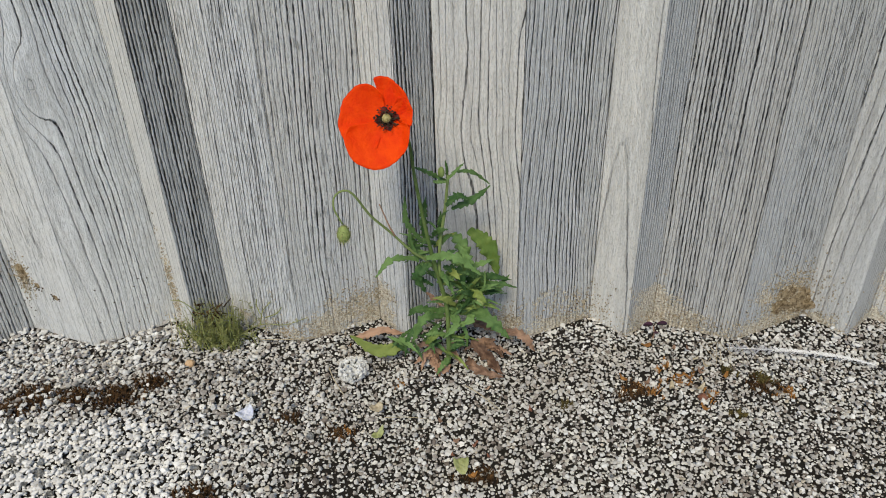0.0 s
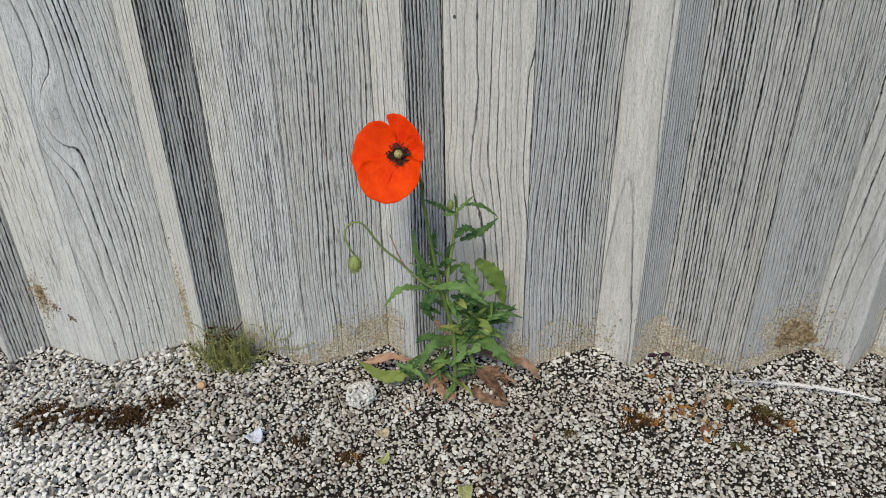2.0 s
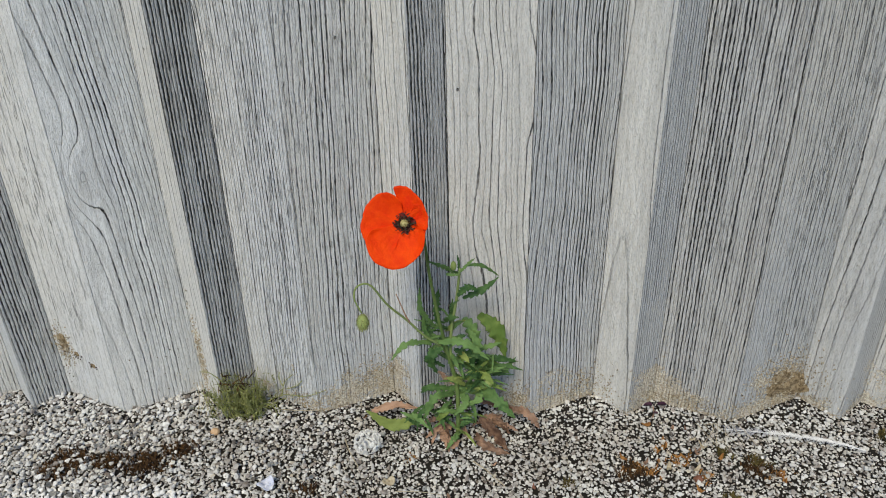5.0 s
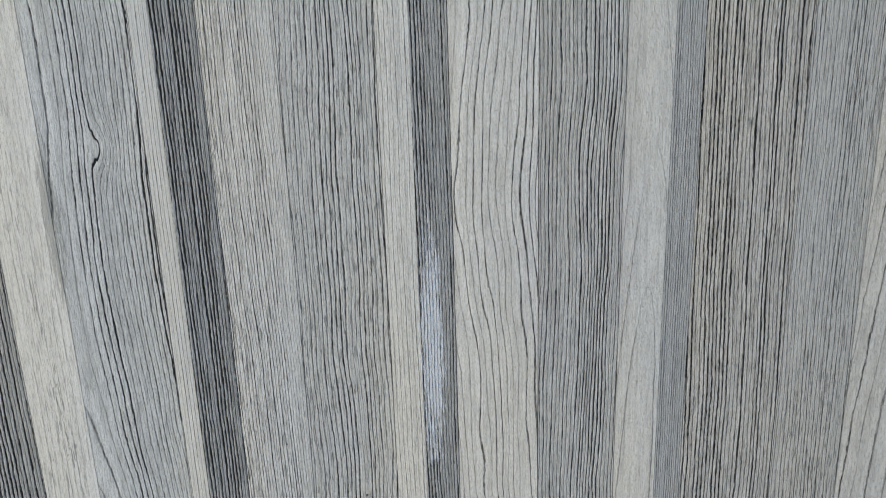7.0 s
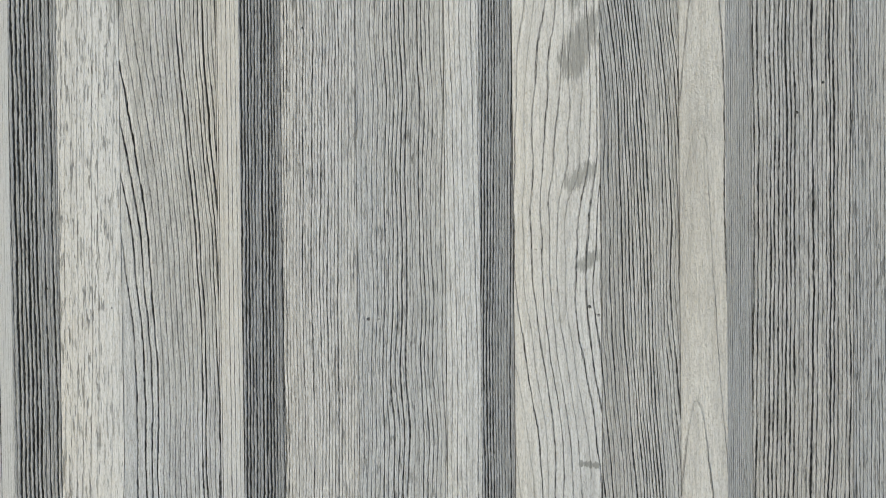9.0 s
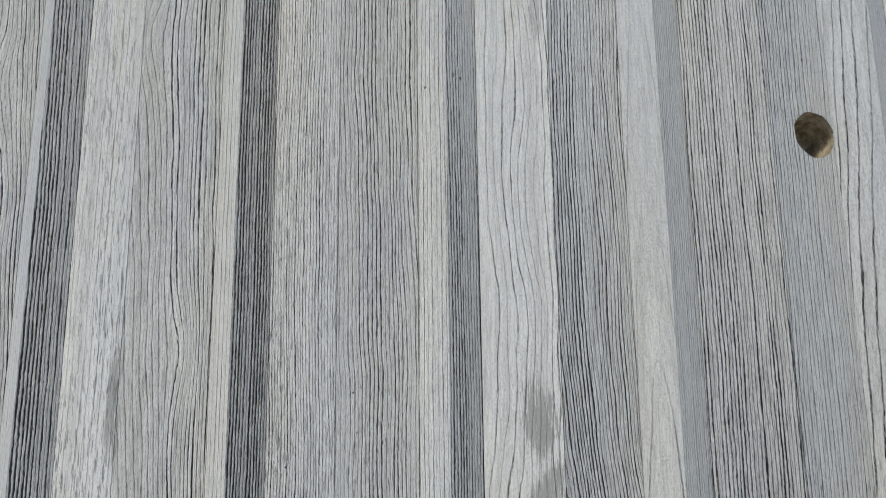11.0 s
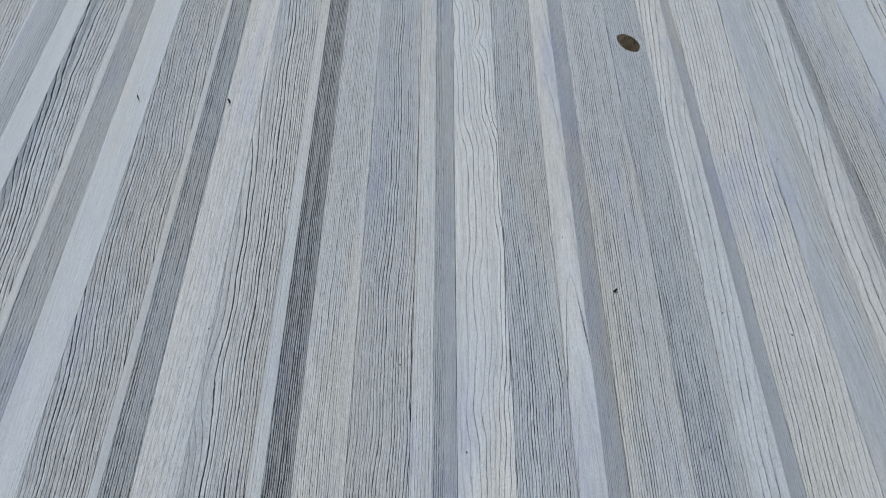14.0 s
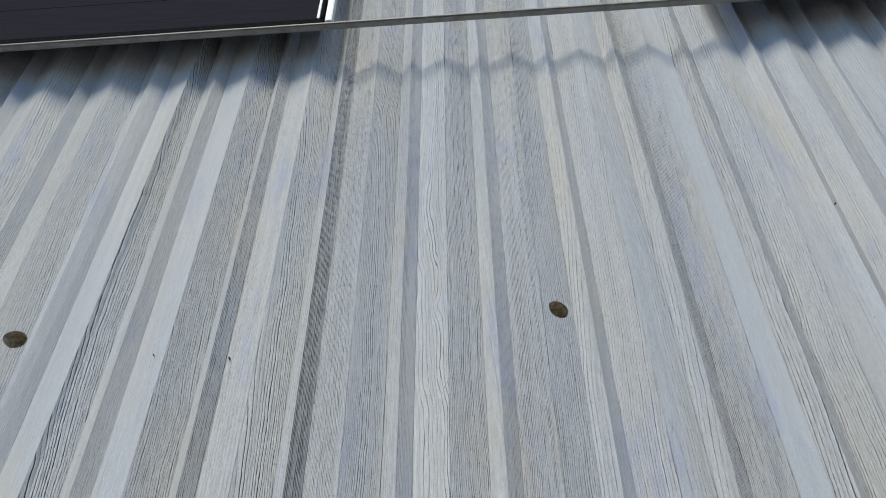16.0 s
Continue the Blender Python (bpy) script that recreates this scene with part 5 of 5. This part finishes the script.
# ---------------------------------------------------------------- small plants and litter
def sprig_clump():
    """A low clump of thin branching weed against the wall."""
    th = empty("weed_clump", (0.022, 0.004, 0.0), label="low yellow-green weed clump with thin branching stems by the wall", category="weed")
    r = random.Random(21)
    verts, faces = [], []
    for i in range(240):
        bx, by = r.gauss(0.024, 0.015), r.uniform(-0.016, 0.006)
        base = Vector((bx, min(by, on_wall(bx) - 0.004), ground_z(bx, by)))
        a, h = r.uniform(0, 6.283), r.uniform(0.008, 0.046)
        tip = base + Vector((math.cos(a) * r.uniform(0.002, 0.017), math.sin(a) * 0.009 - 0.004, h))
        tip.y = min(tip.y, on_wall(tip.x) - 0.003)
        mid = (base + tip) / 2 + Vector((r.gauss(0, 0.003), r.gauss(-0.002, 0.002), 0.004))
        mid.y = min(mid.y, on_wall(mid.x) - 0.003)
        tube([base, mid, tip], 0.0004, 0.0002, 5, 4, verts, faces)
        for _ in range(4):
            t = r.uniform(0.3, 1.0)
            c = base.lerp(tip, t) + (mid - (base + tip) / 2) * (1 - abs(2 * t - 1))
            d = Vector((r.gauss(0, 1), r.gauss(-0.3, 0.6), r.uniform(0.1, 1))).normalized() * r.uniform(0.002, 0.0052)
            s = d.cross(Vector((0.3, 0.8, 0.2))).normalized() * 0.0007
            k = len(verts)
            verts.extend([c, c + d * 0.5 + s, c + d, c + d * 0.5 - s])
            faces.append((k, k + 1, k + 2, k + 3))
    under(th, link_mesh("foliage", verts, faces, WEED))
    verts, faces = [], []
    for i in range(46):
        c = Vector((r.gauss(0.020, 0.010), r.uniform(-0.012, 0.0), r.uniform(0.028, 0.046)))
        c.y = min(c.y, on_wall(c.x) - 0.004)
        d = Vector((r.gauss(0, 1), r.gauss(0, 1), r.gauss(0.3, 1))).normalized() * r.uniform(0.002, 0.006)
        tube([c - d, c, c + d * 0.8], 0.0006, 0.0004, 3, 4, verts, faces)
    under(th, link_mesh("dead_heads", verts, faces, MOSS, None, False, "brown dead flower heads"))
    for pts in ([(0.036, -0.006, 0.008), (0.06, 0.004, 0.016), (0.085, -0.002, 0.020), (0.108, -0.006, 0.031)],
                [(0.060, 0.004, 0.016), (0.064, 0.006, 0.03), (0.074, 0.004, 0.042)],
                [(0.066, 0.004, 0.024), (0.078, 0.002, 0.030), (0.084, 0.0, 0.038)],
                [(0.062, 0.004, 0.028), (0.060, 0.004, 0.038), (0.062, 0.002, 0.046)],
                [(0.010, -0.002, 0.03), (-0.002, -0.008, 0.05), (-0.012, -0.01, 0.054)]):
        v, f = tube(pts, 0.0005, 0.0003, 14, 5)
        line = spline(pts, 14)
        for i in range(3, 14):
            d = Vector((r.gauss(0, 0.6), r.gauss(-0.2, 0.3), 1)).normalized() * r.uniform(0.002, 0.004)
            s = d.cross(Vector((0, 1, 0))).normalized() * 0.0004
            k = len(v)
            v.extend([line[i] - s, line[i] + s, line[i] + d])
            f.append((k, k + 1, k + 2))
        under(th, link_mesh("sprig", v, f, WEED))


sprig_clump()


def round_leaf(c, rx, rz, tilt, material, name, parent):
    n, verts, faces = 18, [Vector(c)], []
    for i in range(n):
        a = 2 * math.pi * i / n
        verts.append(Vector(c) + Vector((rx * math.cos(a), -tilt * math.sin(a) * rz - 0.0008 * math.cos(2 * a), rz * math.sin(a))))
    faces = [(0, 1 + i, 1 + (i + 1) % n) for i in range(n)]
    ob = link_mesh(name, verts, faces, material, None, True)
    ob.modifiers.new("thickness", 'SOLIDIFY').thickness = 0.0004
    return under(parent, ob)


seedling = empty("seedling", (0.424, 0.002, 0.002), label="tiny purple-leaved seedling at the foot of the wall", category="seedling")
v, f = tube([(0.424, 0.0, -0.002), (0.425, -0.002, 0.008), (0.423, -0.003, 0.017)], 0.0009, 0.0006, 8, 6)
under(seedling, link_mesh("stem", v, f, LEAF_DRY, None, True))
round_leaf((0.4175, -0.004, 0.020), 0.0042, 0.0040, 0.5, PURPLE, "leaf", seedling)
round_leaf((0.4300, -0.004, 0.021), 0.0044, 0.0038, 0.5, PURPLE, "leaf", seedling)
round_leaf((0.425, -0.006, 0.012), 0.0026, 0.0024, 0.7, PURPLE, "leaf", seedling)


def feather():
    th = empty("feather", (0.56, -0.03, 0.004), label="white feather with a grey downy base on the chippings", category="feather")
    pts = [(0.486, -0.020, 0.006), (0.530, -0.029, 0.010), (0.562, -0.036, 0.011), (0.587, -0.041, 0.009), (0.603, -0.046, 0.007)]
    v, f = tube(pts, 0.0003, 0.0007, 30, 6)
    under(th, link_mesh("shaft", v, f, FEATHER, None, True))
    r = random.Random(2)
    line = spline(pts, 220)
    for name, lo, hi, mat in (("vane", 46, 190, FEATHER), ("down", 2, 46, FEATHER_GREY)):
        verts, faces = [], []
        for i in range(lo, hi):
            u = i / 220
            way = (line[min(i + 1, 220)] - line[max(0, i - 1)]).normalized()
            for sgn in (-1, 1):
                side = Vector((-way.y, way.x, 0)) * sgn
                tuft = noise.noise(Vector((u * 26, sgn, 0)))
                loose = sgn < 0 and tuft > 0.10
                ln = (0.0150 if loose else 0.0082) * (1.05 - u) ** 0.5 * (0.8 + 0.5 * tuft) * r.uniform(0.75, 1.1)
                gap = r.random() < (0.6 if loose else 0.1 if name == "vane" else 0.6)
                if gap and r.random() < 0.6:
                    continue
                spread = r.gauss(0, 0.25 if name == "vane" else 0.9)
                d = (side * 0.75 - way * (0.75 + spread * 0.3)).normalized() * ln
                d.z += r.gauss(0.0002, 0.0004 if name == "vane" else 0.0014)
                wv = way * 0.00042
                c = line[i]
                k = len(verts)
                verts.extend([c - wv, c + wv, c + d * 0.6 + wv * 0.9 + Vector((0, 0, 0.0006)), c + d * 0.6 - wv * 0.9 + Vector((0, 0, 0.0006)), c + d])
                faces.extend([(k, k + 1, k + 2, k + 3), (k + 3, k + 2, k + 4)])
        under(th, link_mesh(name, verts, faces, mat))


feather()


def lump(name, c, size, material, label, category, seed, rough=0.22, segs=24):
    bm = bmesh.new()
    bmesh.ops.create_icosphere(bm, subdivisions=4 if segs > 20 else 3, radius=1.0)
    for v in bm.verts:
        d = v.co.normalized()
        k = 1 + rough * noise.noise(d * 1.6 + Vector((seed, 0, 0))) + 0.5 * rough * noise.noise(d * 4.5 + Vector((0, seed, 0))) + 0.4 * rough * noise.noise(d * 11 + Vector((0, seed, 1)))
        v.co = Vector(c) + Vector((d.x * size[0], d.y * size[1], d.z * size[2])) * k
    return tagged(part(name, bm, material, None, "", True), label, category)


def knobbly_stone(c, size):
    """A lump of white grit grown together: a core with angular grains standing out all over it."""
    r = random.Random(14)
    grains = [chip(r, 11) for _ in range(10)]
    verts, faces = [], []
    for i in range(430):
        d = Vector((r.gauss(0, 1), r.gauss(0, 1), r.gauss(0, 1))).normalized()
        k = 1 + 0.16 * noise.noise(d * 2.1)
        at = Vector(c) + Vector((d.x * size[0], d.y * size[1], d.z * size[2])) * k * (0.93 if i else 0.0)
        g = r.uniform(0.0010, 0.0022) if i else 0.0098
        v, f = grains[i % 10]
        m0 = len(verts)
        turn = Euler((r.uniform(0, 6), r.uniform(0, 6), r.uniform(0, 6))).to_matrix()
        verts.extend([at + turn @ Vector(q) * g for q in v])
        faces.extend([tuple(j + m0 for j in q) for q in f])
    tagged(link_mesh("stone", verts, faces, QUARTZ), "knobbly white lump of stone half sunk in gravel", "stone")


knobbly_stone((0.154, -0.050, 0.007), (0.0130, 0.0125, 0.0105))
lump("pebble", (0.003, -0.034, 0.001), (0.0045, 0.0038, 0.0035), TAN_STONE, "smooth tan pebble lying on the chippings", "pebble", 5.0, 0.15, 12)
lump("brick_crumb", (0.447, -0.082, 0.004), (0.0036, 0.0034, 0.0026), BRICK, "small red-brown brick crumb on the gravel", "crumb", 8.0, 0.4, 12)


def scrap(name, c, rx, ry, turn, lift, material, label, category, seed):
    """A small curled flake lying on the stones."""
    n, rings, verts, faces = 20, 4, [], []
    for j in range(rings + 1):
        for i in range(n):
            a, u = 2 * math.pi * i / n, j / rings
            k = 1 + 0.4 * noise.noise(Vector((1.6 * math.cos(a), 1.6 * math.sin(a), seed)))
            x, y = rx * u * k * math.cos(a), ry * u * k * math.sin(a)
            z = lift * (x / rx) ** 2 + 0.7 * lift * noise.noise(Vector((x * 420, y * 420, seed)))
            ct, st = math.cos(turn), math.sin(turn)
            verts.append((c[0] + x * ct - y * st, c[1] + x * st + y * ct, c[2] + z))
    for j in range(rings):
        for i in range(n):
            a, b = j * n + i, j * n + (i + 1) % n
            faces.append((a, b, b + n, a + n))
    ob = link_mesh(name, verts, faces, material, None, True)
    ob.modifiers.new("thickness", 'SOLIDIFY').thickness = 0.0004
    return tagged(ob, label, category)


scrap("dry_leaf_scrap", (0.180, -0.097, 0.0055), 0.0060, 0.0048, 0.5, 0.003, STRAW, "dry beige leaf scrap on the chippings", "leaf", 1.0)
scrap("green_leaf_scrap", (0.184, -0.127, 0.0055), 0.0066, 0.0030, 0.9, 0.004, SCRAP, "yellow-green petal-like leaf scrap on the gravel", "leaf", 2.0)
scrap("green_leaf_scrap", (0.249, -0.157, 0.0055), 0.0060, 0.0072, 0.1, 0.004, SCRAP, "pale green round leaf scrap on the gravel", "leaf", 3.0)
scrap("dry_leaf_scrap", (0.257, -0.166, 0.0045), 0.0035, 0.0022, 0.3, 0.002, MOSS_ORANGE, "orange dry leaf scrap on the gravel", "leaf", 4.0)
scrap("dry_leaf_scrap", (0.245, -0.132, 0.0045), 0.0030, 0.0018, 0.3, 0.002, LEAF_DRY, "brown leaf crumb on the gravel", "leaf", 5.0)
scrap("paper_scrap", (0.074, -0.105, 0.0060), 0.0080, 0.0062, 0.8, 0.006, PAPER, "crumpled bluish white paper scrap on gravel", "paper", 6.0)

for i in range(16):
    fx, fy = rng.gauss(0.440, 0.020), rng.gauss(-0.058, 0.018)
    scrap("dry_leaf_scrap", (fx, fy, 0.0050), rng.uniform(0.0022, 0.0055), rng.uniform(0.0010, 0.0022), rng.uniform(0, 3.14), 0.003,
          (MOSS_ORANGE, LEAF_DRY, STRAW)[i % 3], ("rust-orange", "brown", "straw-coloured")[i % 3] + " curled leaf crumb on the gravel", "leaf", 10.0 + i)
for i in range(10):
    fx, fy = rng.uniform(0.12, 0.36), rng.uniform(-0.15, -0.06)
    scrap("dry_leaf_scrap", (fx, fy, 0.0050), rng.uniform(0.0014, 0.0032), rng.uniform(0.0008, 0.0016), rng.uniform(0, 3.14), 0.002,
          (LEAF_DRY, BRICK)[i % 2], ("brown", "red-brown")[i % 2] + " dry leaf crumb among the chippings", "leaf", 40.0 + i)


def straw(pts, r, label, name="dry_stalk"):
    v, f = tube(pts, r, r * 0.6, 14, 5)
    tagged(link_mesh(name, v, f, STRAW, None, True), label, "straw")


straw([(0.252, -0.070, 0.006), (0.264, -0.082, 0.0075), (0.280, -0.099, 0.006)], 0.0007, "thin dry grass stalk lying on gravel")
straw([(0.187, -0.108, 0.006), (0.206, -0.109, 0.0075), (0.225, -0.110, 0.006)], 0.0004, "thin dry grass stalk lying on gravel")
straw([(0.132, -0.045, 0.005), (0.139, -0.062, 0.0065), (0.150, -0.080, 0.005)], 0.0006, "thin dry grass stalk lying on gravel")
straw([(0.060, -0.008, 0.008), (0.085, -0.010, 0.009), (0.112, -0.006, 0.008)], 0.0005, "thin dry grass stalk lying on gravel")
for i in range(9):
    x = 0.462 + 0.004 * i + rng.uniform(-0.004, 0.004)
    straw([(x, -0.012, 0.004), (x + rng.uniform(-0.004, 0.006), -0.024, 0.014), (x + rng.uniform(-0.012, 0.016), -0.040, 0.004)], 0.00035,
          "bent dry grass blade on gravel by the wall", "grass_blade")
for i in range(7):
    x = -0.024 + 0.005 * i
    straw([(x, 0.004, 0.030 - 0.002 * i), (x + 0.003, -0.004, 0.016), (x + rng.uniform(-0.004, 0.008), -0.016, 0.003)], 0.0004,
          "bent dry grass blade against the wall", "grass_blade")

# ---------------------------------------------------------------- gravel last
dirt_on_wall()
make_gravel()
